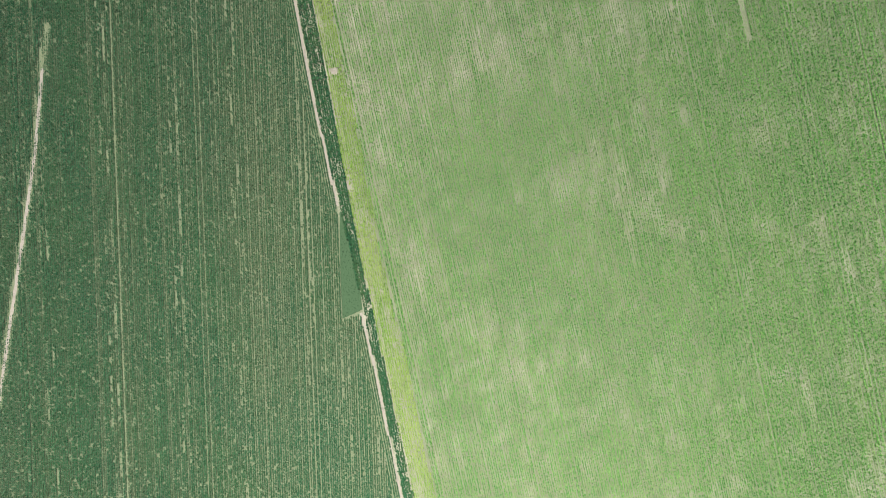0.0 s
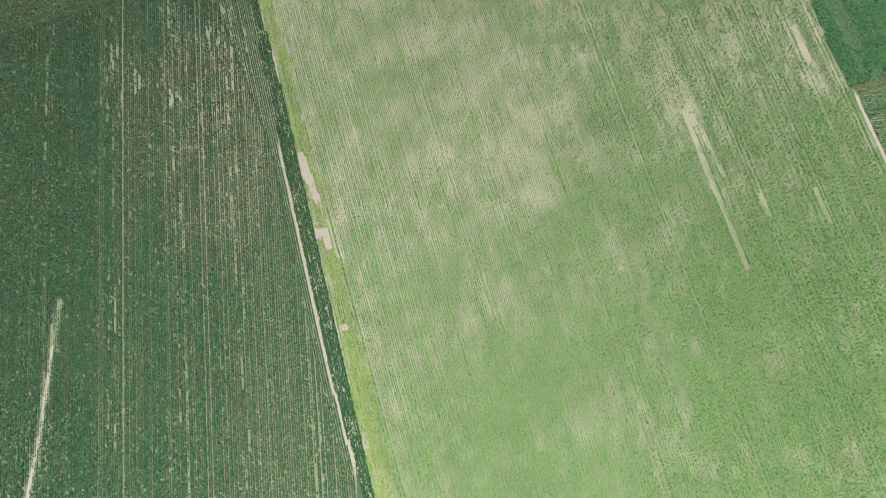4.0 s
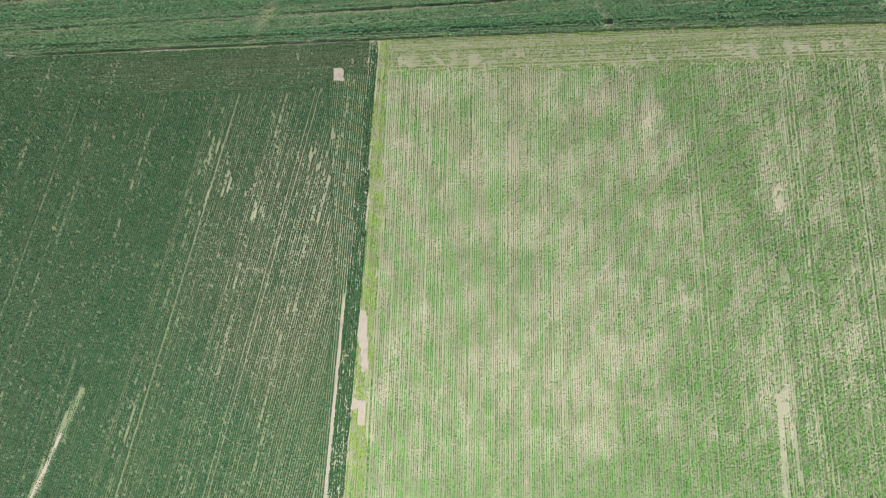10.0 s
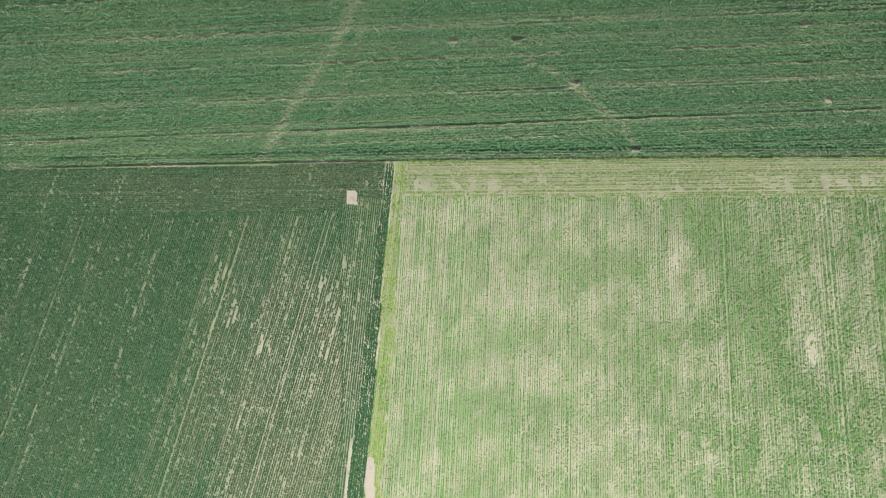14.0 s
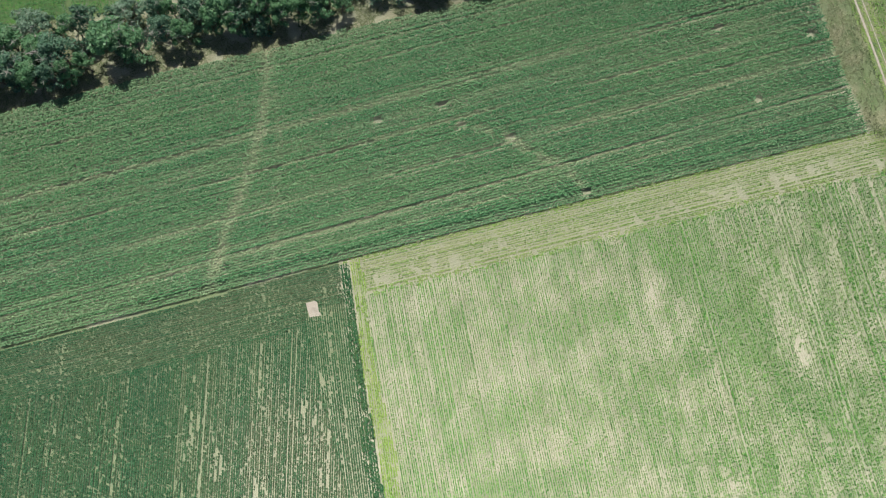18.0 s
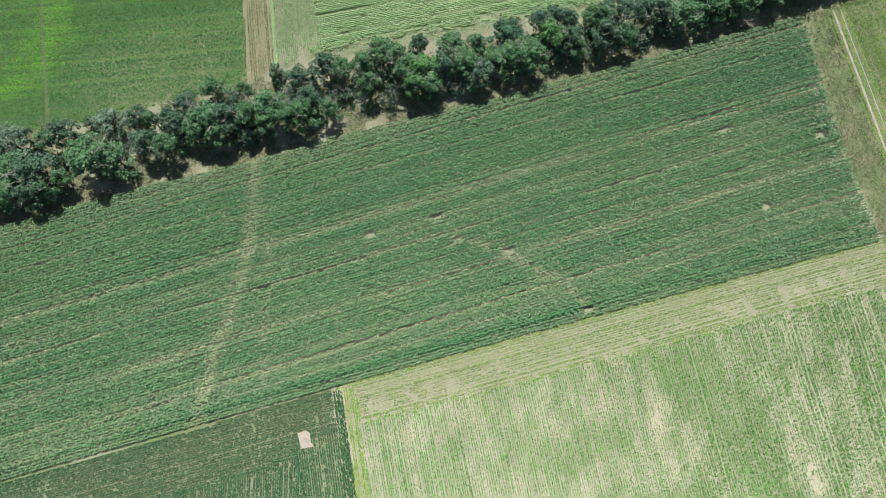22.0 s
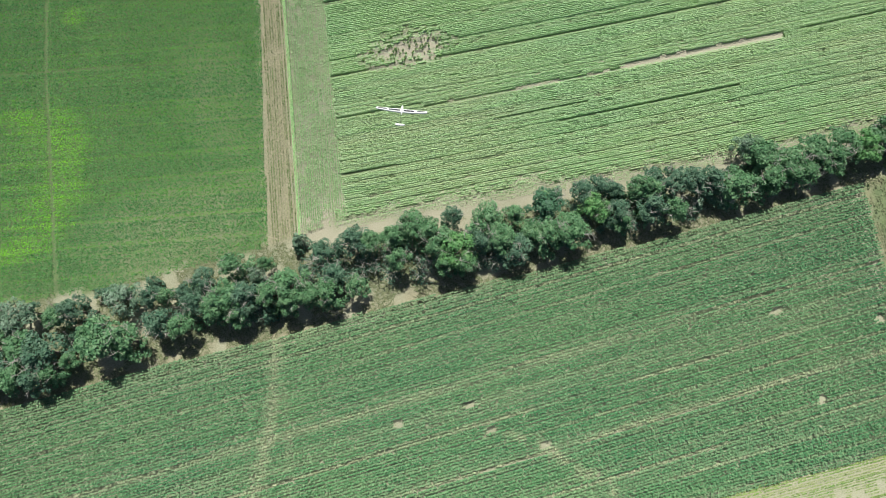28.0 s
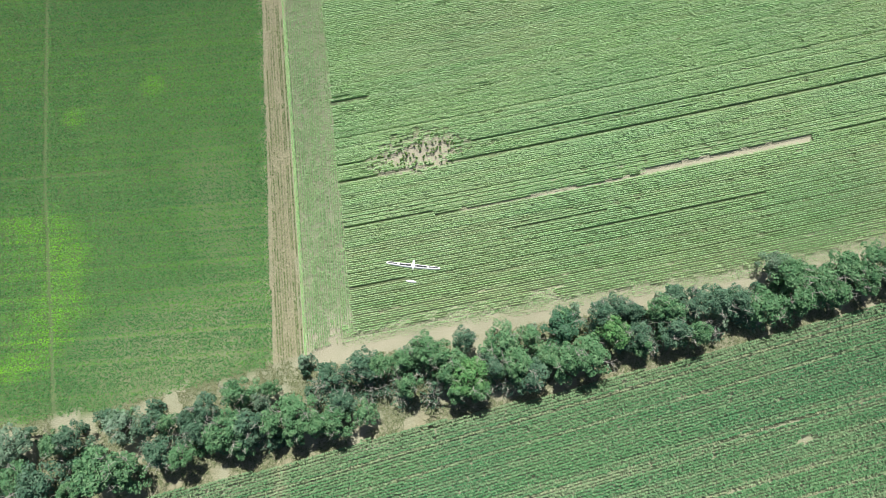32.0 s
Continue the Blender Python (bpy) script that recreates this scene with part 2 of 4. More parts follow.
def inside(x, y, poly):
    hit = np.zeros(np.shape(x), bool)
    for (ax, ay), (bx, by) in zip(poly, poly[1:] + poly[:1]):
        if ay != by:
            hit ^= ((ay > y) != (by > y)) & (x < (bx - ax) * (y - ay) / (by - ay) + ax)
    return hit


# bare places
PATCHES = {
    "square": [(-1.3, 1.2), (1.2, 1.0), (1.2, -2.6), (-1.3, -2.4)],
    "long": [(-0.5, -59.9), (2.8, -60.1), (2.2, -73.7), (0.6, -73.8), (0.7, -68.2), (0.1, -66.5), (0.3, -63.6), (-0.9, -62.2)],
    "small": [(-2.8, -74.4), (-1.2, -74.6), (-1.5, -77.0), (-3.0, -76.8)],
    "hook": [(-3.1, -79.0), (1.2, -79.8), (0.7, -85.2), (-1.1, -84.9), (-0.7, -81.6), (-2.0, -81.8), (-4.0, -81.9)],
    "corner": [(8.3, 7.0), (9.3, 7.1), (9.2, 5.6), (8.7, 5.5)],
    "spot_a": [(-6.9, -98.3), (-5.2, -98.5), (-5.2, -100.4), (-6.8, -100.2)],
    "spot_b": [(-4.7, -102.4), (-3.0, -102.7), (-3.2, -104.4), (-4.5, -104.2)],
    "spot_c": [(-10.9, -127.2), (-8.9, -127.5), (-9.0, -129.8), (-10.8, -129.6)],
}
TRAIL_WEST = [(-61.5, -71.5), (-65.9, -80.5), (-74.0, -98), (-83.5, -116), (-93.4, -134.5), (-101, -149)]
TRAIL_MAIZE = [(6.0, 64), (4.9, 59.1), (0.8, 46.7), (-6.1, 34.2), (-12.7, 25.1), (-22.1, 9.2)]
TRAIL_MAIZE_B = [(45.4, 31.4), (54.7, 25.6), (59.9, 18.5), (65.2, 13.7), (67.1, 9.4), (68.5, 6.0)]
STREAKS = [([(91.0, -87.9), (88.5, -106.3), (86.3, -128.0)], 0.42), ([(93.0, -94.1), (91.9, -106.0)], 0.4),
           ([(97.5, -114.8), (97.2, -118.9)], 0.5), ([(110.1, -117.9), (109.3, -126.1)], 0.45), ([(127.0, -79.5), (125.4, -88.1)], 0.7)]
PATH_WEST = [(-2.7, -60.5), (-4.7, -73.5), (-6.8, -85.7), (-8.8, -97.7), (-10.7, -111.6), (-12.3, -125.2), (-13.2, -132.5)]
PATH_WEST_B = [(-16.2, -156.8), (-17.3, -168.0), (-21.6, -199.3), (-29.0, -255)]


def in_patches(x, y):
    hit = np.zeros(np.shape(x), bool)
    for poly in PATCHES.values():
        hit |= inside(x, y, poly)
    return hit


# ---- meshes from arrays ----
def array_mesh(name, verts, quads, material, attrs=()):
    me = bpy.data.meshes.new(name)
    me.vertices.add(len(verts))
    me.vertices.foreach_set("co", np.asarray(verts, np.float32).ravel())
    q = np.asarray(quads, np.int32)
    me.loops.add(q.size)
    me.loops.foreach_set("vertex_index", q.ravel())
    me.polygons.add(len(q))
    me.polygons.foreach_set("loop_start", np.arange(0, q.size, q.shape[1], dtype=np.int32))
    me.update(calc_edges=True)
    for key, values in attrs:
        a = me.attributes.new(key, "FLOAT", "POINT")
        a.data.foreach_set("value", np.asarray(values, np.float32))
    me.materials.append(material)
    return me


def crop_field(name, label, category, where, heading, spacing, span, reach, origin, height, half, material, step, stand, base=0.0, clump=0.55, top=0.5, bend=None, gaps=0.0, jit=1.0, leaf=None, body=None, uneven=0.06):
    """A field of sown rows. where(x, y): inside; stand(x, y): (density, vigour), both 0 to 1.
    heading: radians from +x of the rows; span: rows to each side of origin; reach: metres along the row.
    base: height of the leaves between rows as a share of the row's; clump: how uneven the plants are; top: width of the crown;
    gaps: share of missing plants; jit: how far plants stand out of the row;
    leaf: (leaves to a step, half length, half width, tilt), or none for a low closed row;
    body: (height, half width) of the closed stems and lower leaves under those leaves; uneven: how far rows are off their even spacing."""
    field = tagged(new(name), label, category, "sown fields")
    row_name = name.replace("_field", "").replace("_headland", "") + "_row"
    ux, uy = math.cos(heading), math.sin(heading)
    s = np.arange(-reach[0], reach[1], step)
    joined = []
    for k in range(-span[0], span[1]):
        off = spacing * k + spacing * rng.normal(0, uneven)
        ox, oy = origin[0] - uy * off, origin[1] + ux * off
        bx = bend(s) if bend else 0.0
        x, y = ox + ux * s - uy * bx, oy + uy * s + ux * bx
        ok = where(x, y)
        if ok.sum() < 3:
            continue
        i0, i1 = np.argmax(ok), len(ok) - np.argmax(ok[::-1])
        x, y, ok = x[i0:i1], y[i0:i1], ok[i0:i1]
        n = len(x)
        if n < 3:
            continue
        dens, vig = stand(x, y)
        grow = np.clip(dens * 1.25 - 0.25 * rng.random(n), 0, 1) * ok
        if leaf:
            count, long, wide, tilt = leaf
            strong = rng.normal(0, 0.06 + 0.8 * uneven)
            grow, vig = np.clip(grow * (1 + strong), 0, 1), np.clip(vig + 1.6 * strong, 0, 1)
            m = n * count
            gr, lx, ly, lv = (np.repeat(a, count) for a in (grow, x, y, vig))
            pl = np.repeat(1 - clump * rng.random(n) ** 1.6, count)
            along, lat = (rng.random(m) - 0.5) * step, rng.normal(0, 0.5, m) * half * jit * 0.9
            cx, cy = lx + ux * along - uy * lat, ly + uy * along + ux * lat
            cz = height * gr * pl * (base + (1 - base) * rng.random(m) ** 0.6) + 0.03
            keep = (gr > 0.12) & (rng.random(m) < 0.25 + 0.9 * gr) & (np.repeat(rng.random(n), count) > gaps)
            if keep.sum() < 3:
                continue
            cx, cy, cz, lv, gr, pl = cx[keep], cy[keep], cz[keep], lv[keep], gr[keep], pl[keep]
            m = len(cx)
            turn, size = rng.random(m) * 2 * math.pi, (0.65 + 0.7 * rng.random(m)) * (0.6 + 0.4 * gr) * (0.7 + 0.3 * pl)
            ax, ay, sa = np.cos(turn) * long * size, np.sin(turn) * long * size, rng.normal(0, tilt, m) * long * size
            bx2, by2, sb = -np.sin(turn) * wide * size, np.cos(turn) * wide * size, rng.normal(0, tilt, m) * wide * size
            drop = 0.25 * long * size
            verts = np.stack([np.stack([cx - ax, cy - ay, cz - sa - drop], -1), np.stack([cx - bx2, cy - by2, cz - sb], -1),
                              np.stack([cx + ax, cy + ay, cz + sa - drop], -1), np.stack([cx + bx2, cy + by2, cz + sb], -1)], 1).reshape(-1, 3)
            verts[:, 2] = np.maximum(verts[:, 2], 0.02)
            vg = np.repeat(np.clip(lv + (rng.random(m) - 0.5) * 0.22 + (pl - 0.85) * 0.5, 0, 1), 4)
            quads = np.arange(4 * m).reshape(-1, 4)
            if body:
                sx, sy, sg = x[::2], y[::2], np.minimum(grow, np.r_[grow[1:], 0])[::2]
                k = len(sx)
                wide2, tall = body[1] * (0.8 + 0.4 * rng.random(k)), body[0] * (0.85 + 0.3 * rng.random(k)) * (sg > 0.45) * (0.5 + 0.5 * sg) - 0.05
                side4 = np.stack([-wide2, -wide2 * 0.7, wide2 * 0.7, wide2])
                z4 = np.stack([np.full(k, -0.05), tall, tall, np.full(k, -0.05)])
                bv = np.stack([sx - uy * side4, sy + ux * side4, z4], -1).transpose(1, 0, 2).reshape(-1, 3)
                on = np.flatnonzero((tall[:-1] > 0) & (tall[1:] > 0))
                bq = np.concatenate([np.stack([4 * on + j, 4 * on + 4 + j, 4 * on + 5 + j, 4 * on + 1 + j], 1) for j in range(3)])
                quads, vg = np.concatenate([quads, bq + len(verts)]), np.r_[vg, np.repeat(vig[::2], 4)]
                verts = np.concatenate([verts, bv])
            if "headland" in name:
                joined.append((verts, quads, vg))
                continue
            ob = new(row_name, array_mesh(row_name, verts, quads, material, [("vigour", vg)]))
            ob.parent = field
            continue
        plant = 1 - clump * rng.random(n) ** 1.6
        w = half * (0.55 + 0.45 * grow) * (1 + min(jit, 1.0) * (0.56 * rng.random((2, n)) - 0.28)) * (0.6 + 0.4 * plant)
        h = height * grow[None] * (0.8 + 0.3 * rng.random((2, n))) * plant
        flat = grow < 0.12
        h[:, flat] = -0.12
        off = (rng.random(n) - 0.5) * half * 0.5 * jit
        lat = np.stack([off - w[0], off - w[0] * top, off + w[1] * top, off + w[1]])
        low = np.where(flat, -0.12, base * height * grow * (0.7 + 0.6 * rng.random((2, n))) - 0.06)
        z = np.stack([low[0], h[0], h[1], low[1]])
        along = (rng.random((4, n)) - 0.5) * step * 0.7
        px, py = x + ux * along - uy * lat, y + uy * along + ux * lat
        verts = np.stack([px, py, z], -1).transpose(1, 0, 2).reshape(-1, 3)
        missing = rng.random(n - 1) < gaps * (1.6 - grow[:-1]) + 0.55 * (gaps > 0) * np.clip(0.75 - grow[:-1], 0, 1)
        keep = np.flatnonzero(~(flat[:-1] & flat[1:]) & ~missing)
        if len(keep) < 2:
            continue
        quads = np.concatenate([np.stack([4 * keep + j, 4 * keep + 4 + j, 4 * keep + 5 + j, 4 * keep + 1 + j], 1) for j in range(3)])
        used, inv = np.unique(quads, return_inverse=True)
        vg = np.repeat(np.clip(vig + (rng.random(n) - 0.5) * 0.22, 0, 1), 4)
        ob = new(row_name, array_mesh(row_name, verts[used], inv.reshape(-1, 4), material, [("vigour", vg[used])]))
        ob.parent = field
    for k in range(0, len(joined), 5):
        band = joined[k:k + 5]
        first = np.cumsum([0] + [len(v) for v, _, _ in band])
        me = array_mesh("foliage", np.concatenate([v for v, _, _ in band]), np.concatenate([q + f for (_, q, _), f in zip(band, first)]), material,
                        [("vigour", np.concatenate([g for _, _, g in band]))])
        tagged(new("foliage", me), kind="stuff").parent = field
    return field


# ---- how well each crop stands ----
LUSH_NORTH = ((81, -15, 3, 7), (86, -28, 4, 7), (94, -23, 3, 8), (91, -36, 3, 8), (31, -14, 9, 3), (55, -21, 10, 6), (34, -37, 14, 2), (72, -39, 8, 4), (29, -51, 11, 3), (114, -19, 5, 8),
              (77, -78, 12, 8), (79, -35, 5, 7), (17, -75, 8, 3), (105, -63, 8, 7), (32, -57, 12, 3))
LUSH_SOUTH = ((16, -103, 11, 7), (61, -106, 15, 7), (104, -97, 7, 7), (0, -96, 3, 8), (94, -119, 17, 6), (68, -99, 15, 6), (41, -129, 15, 6), (119, -105, 8, 9), (77, -132, 15, 7),
              (26, -135, 14, 6), (65, -155, 9, 6), (93, -140, 14, 6), (53, -174, 19, 9), (74, -190, 17, 11), (16, -151, 12, 5), (90, -160, 13, 9), (71, -218, 15, 11))
POOR_NORTH = ((20, -6, 6, 4), (20, -23, 7, 5), (47, -32, 11, 4), (67, -29, 8, 4), (31, -44, 14, 3), (100, -42, 3, 8), (82, -46, 14, 4), (105, -26, 4, 8), (58, -61, 11, 4), (113, -48, 4, 7),
              (37, -28, 13, 5), (45, -47, 18, 3), (72, -17, 5, 7), (101, -57, 3, 12), (126, -36, 2, 9), (122, -65, 4, 5), (22, -62, 9, 4), (59, -73, 8, 4), (14, -28, 4, 12), (74, -64, 2, 3))
POOR_SOUTH = ((90, -87, 7, 7), (46, -84, 10, 4), (31, -73, 8, 4), (60, -113, 4, 11), (53, -150, 7, 7), (123, -88, 5, 9), (6, -112, 6, 5), (44, -92, 11, 3), (-1, -122, 3, 9), (34, -144, 7, 5),
              (9, -169, 7, 4), (16, -181, 9, 5), (30, -187, 5, 9), (83, -150, 3, 4), (1, -151, 5, 8), (87, -183, 5, 4))


def soy_lush(x, y):
    """Zones of better and poorer growth, 0 to 1, with streaks along the rows."""
    wx, wy = x + 5 * (vnoise(x, y, 9, 5) - 0.5), y + 7 * (vnoise(x, y, 9, 6) - 0.5)
    u = x - 0.122 * y
    g = 0.47 + 0.45 * (fnoise(x * 0.4, y, 6, 0) - 0.5) + 1.3 * (fnoise(u, y * 0.15, 1.2, 2) - 0.5) + 0.95 * (fnoise(u * 1.6, y * 0.7, 2.6, 5) - 0.5) + 0.75 * (vnoise(u * 1.3, y * 0.8, 1.0, 4) - 0.5)
    for cx, cy, rx, ry in LUSH_NORTH + LUSH_SOUTH:
        g = g + 0.3 * blob(wx, wy, cx, cy, rx * 1.15, ry * 1.15)
    for cx, cy, rx, ry in POOR_NORTH + POOR_SOUTH:
        g = g - 0.24 * blob(wx, wy, cx, cy, rx * 1.15, ry * 1.15)
    g = g + 0.5 * near(wx, wy, [(74, -4), (80, -12), (88, -26), (93, -44), (100, -58)], 3.6, 0.8) + 0.40 * np.clip((-80 - y) / 50, 0, 1)
    g = g - 0.25 * np.clip(1 - (soy_east(y) - x) / 6.5, 0, 1) * (y > -98) * (y < -42)
    return np.clip(g, 0, 1)


def stand_soy(x, y):
    lush = soy_lush(x, y)
    d = 0.56 + 0.44 * lush
    for cx, cy, r in ((75, -63, 1.3), (67, -140, 1.5), (92, -88, 2.4), (62, -164, 1.1), (63, -200, 1.1), (24, -181, 1.0), (57, -153, 1.3), (98, -62, 2.2), (101, -43, 1.8), (74, -22, 1.2), (84, -79, 1.6)):
        d = d - 0.6 * blob(x, y, cx, cy, r * 0.7, r * 2.4, -0.12) * (vnoise(x, y, 0.9, 3) > 0.35)
    for pts, half in STREAKS:
        d = d - near(x, y, pts, half, 0.6) * (0.75 + 0.5 * vnoise(x, y, 1.6, 2))
    d = np.where(in_patches(x, y), 0, d)
    return np.clip(d, 0, 1), np.clip(0.28 + 0.75 * lush + 0.5 * (fnoise(x, y * 0.6, 7, 4) - 0.5), 0, 1)


def stand_soy_head(x, y):
    bad = 1.1 * (fnoise(x * 1.6, y, 3.4, 5) > 0.58) * np.clip((maize_south(x) - y - 3) / 3, 0, 1)
    return np.clip(0.85 - bad * vnoise(x, y, 1.5, 1), 0, 1), np.clip(0.25 + 1.3 * (fnoise(x, y, 9, 6) - 0.3), 0, 1)


def stand_yellow(x, y):
    return 0.95 - 0.5 * (fnoise(x, y * 0.5, 2.0, 3) > 0.66) - 1.0 * in_patches(x, y), np.clip(0.35 + 1.5 * (fnoise(x, y * 0.6, 9, 1) - 0.5), 0, 1)


def stand_thin(x, y):
    return np.clip(0.95 - 1.1 * rng.random(np.shape(x)) * vnoise(x, y * 0.5, 2.4, 2) * 1.5, 0, 1), np.clip(0.7 + 0.9 * (vnoise(x, y, 4, 6) - 0.6), 0, 1)


def stand_stubble(x, y):
    edge = np.minimum(x - stubble_west(y), stubble_east(y) - x)
    return np.clip(0.95 - 0.6 * (fnoise(x, y * 0.4, 2.0, 4) > 0.62), 0, 1), np.clip(0.95 - 0.12 * edge + 0.7 * (vnoise(x * 2, y * 0.4, 3, 2) - 0.5), 0, 1)


def stand_left(x, y):
    fine = fnoise(x, y * 0.35, 4.0, 3)
    thin = blob(x, y, -17, -48, 23, 36, -0.3) + 0.4 * blob(x, y, -26, -132, 26, 52) + 0.8 * (y > head_west(x) + 1.2) * np.clip((x + 75) / 40, 0, 1)
    d = 1.0 - 0.2 * np.clip(thin, 0, 1) * fine * 1.6
    u = (x - 0.305 * y) / 1.045 + 0.5 * (vnoise(x, y, 12, 6) - 0.5)
    gap = np.zeros(np.shape(x))
    for c in [m + k for m in (-71.0, -56.0, -41.0, -26.3, -10.4, 3.4, 18.7, 26.3, 33.6) for k in (-0.75, 0.75)]:
        gap = np.maximum(gap, np.clip(1.4 - np.abs(u - c) / 0.26, 0, 1) * (fnoise(x * 0.6 + 3 * c, y, 5.2, int(abs(c)) % 8) > 0.535))
    gap = gap * (0.25 + 0.75 * (rng.random(np.shape(x)) > 0.35))
    d = d - 1.0 * gap - near(x, y, TRAIL_WEST, 0.95, 0.7) * (0.55 + 0.45 * vnoise(x, y, 2.5, 5))
    d = np.where(in_patches(x, y), 0, d)
    torn = np.clip(blob(x, y, -33, -24, 7, 12, -0.25) + 0.6 * blob(x, y, -14, -26, 22, 26, -0.25) + blob(x, y, -5, -28, 6, 15, -0.25) + blob(x, y, 2.5, -9, 3, 11, -0.15) + 0.45 * blob(x, y, -22, -140, 12, 50, -0.1), 0, 1)
    d = d - torn * (fnoise(u * 3.0, y * 0.36, 1.3, 1) > 0.75 - 0.08 * torn) * (rng.random(np.shape(x)) > 0.3)
    return np.clip(d, 0, 1), np.clip(0.95 - 0.75 * np.clip(thin, 0, 1) * (0.4 + 0.6 * vnoise(x, y, 6, 6)) - 0.2 * vnoise(x, y, 14, 2), 0, 1)


def stand_maize(x, y):
    d = np.ones(np.shape(x))
    trail = np.maximum(near(x, y, TRAIL_MAIZE, 1.25, 0.8), 0.45 * near(x, y, [(6.5, 62), (4.5, 46), (1.5, 34), (-3.5, 20), (-6, 12)], 0.8, 0.8)) * (0.55 + 0.45 * vnoise(x, y, 3.0, 3))
    trail = np.maximum(trail, 0.85 * near(x, y, TRAIL_MAIZE_B, 0.9, 0.8) * np.clip(2.4 * vnoise(x, y, 2.0, 3) - 0.5, 0, 1))
    d = d - 0.55 * trail * rng.random(np.shape(x))
    for cx, cy, r in ((27, 38.4, 1.35), (116.3, 15.2, 1.3), (136.0, 27.2, 1.5)):
        d = d - 0.95 * blob(x, y, cx, cy, r, r)
    for cx, cy, r in ((43, 37.6, 2.0), (114.8, 35.8, 2.6), (68.5, 6.2, 1.5), (16.5, 64.6, 2.2), (56, 24.5, 1.8), (46, 31, 1.6)):
        d = d - 0.9 * blob(x, y, cx, cy, r, 0.8)
    v = y + 0.035 * x
    lanes = np.zeros(np.shape(x))
    for n, (c, k) in enumerate(((16.0, 1.1), (25.0, 1.25), (34.4, 1.25), (43.9, 1.25), (54.6, 1.1), (18.4, 0.3), (28.9, 0.45), (38.5, 0.4), (48.8, 0.35), (59.5, 0.3), (12.6, 0.5))):
        on = np.clip(1.3 - np.abs(v - c - 0.5 * (vnoise(x, y * 0.1, 20, n + 3) - 0.5)) / 0.42, 0, 1)
        lanes = np.maximum(lanes, on * np.clip(0.15 + 1.6 * k * (vnoise(x, y * 0.2, 13, n) - 0.22), 0, 1))
    d = d - 0.65 * lanes * vnoise(x, y, 1.3, 4) - 0.15 * lanes
    d = d - 0.75 * np.clip((x - maize_east(y) + 3) / 6, 0, 1) * vnoise(x, y, 3, 2)
    north = np.clip(1 - (maize_north(x) - y) / 7, 0, 1) * (0.5 + 0.5 * vnoise(x, y, 5, 1))
    d = d - 0.2 * north * rng.random(np.shape(x))
    edge = np.clip(1 - (y - maize_south(x)) / 2.2, 0, 1) * 0.35
    return np.clip(d - edge, 0, 1), np.clip(1.0 - 0.45 * (1 - d) - 0.85 * lanes - 0.7 * trail - 0.4 * north - 0.1 * vnoise(x, y, 9, 7), 0, 1)


SUN_LANES = ((125.4, 0.22, 33, 175), (121.4, 0.22, 32, 175), (110.4, 0.24, 30, 54.5), (109.5, 0.34, 55, 104), (110.0, 0.72, 104, 143.5), (110.4, 0.3, 148, 175), (96.2, 0.3, 27, 44), (141.5, 0.35, 36, 48), (142.8, 0.3, 36, 44), (103.0, 0.2, 70, 92), (99.5, 0.2, 84, 128))


def stand_sun(x, y):
    d = 0.98 - 0.4 * (fnoise(x, y, 2.4, 1) > 0.7)
    v = y + 0.122 * (x - 30) - 0.0001 * (x - 30) ** 2
    for c, half, xa, xb in SUN_LANES:
        d = d - np.clip(1.5 - np.abs(v - c) / half, 0, 1) * (x > xa) * (x < xb)
    core = np.clip(1.0 * blob(x, y, 55.5, 122.4, 13.0, 6.2, -0.1), 0, 1)
    d = d - 1.1 * (rng.random(np.shape(x)) < 0.3 * core + 0.62 * blob(x, y, 56.5, 121.8, 8.5, 2.6, -0.1))
    south = np.clip(1.1 - (y - sun_south(x)) / 3.6, 0, 1)
    d = d - 0.2 * south - 0.65 * south * (rng.random(np.shape(x)) > 0.65)
    return np.clip(d, 0, 1), np.clip(0.8 + 0.5 * (vnoise(x, y, 24, 5) - 0.5) - 0.3 * south, 0, 1)


def stand_sun_edge(x, y):
    up = np.clip((y - sun_south(x) + 1.2) / 4.5, 0, 1)
    return np.clip(0.45 + 0.7 * up + 0.35 * (rng.random(np.shape(x)) - 0.5), 0, 1), np.clip(0.35 + 0.5 * up, 0, 1)


def stand_sun_head(x, y):
    d = 0.95 - 0.6 * (fnoise(x, y, 1.0, 3) > 0.62)
    south = np.clip(1 - (y - 86) / 5, 0, 1)
    return np.clip(d - 0.6 * south * vnoise(x, y, 1.5, 1), 0, 1), np.clip(0.95 + 0 * x - 0.3 * south, 0, 1)


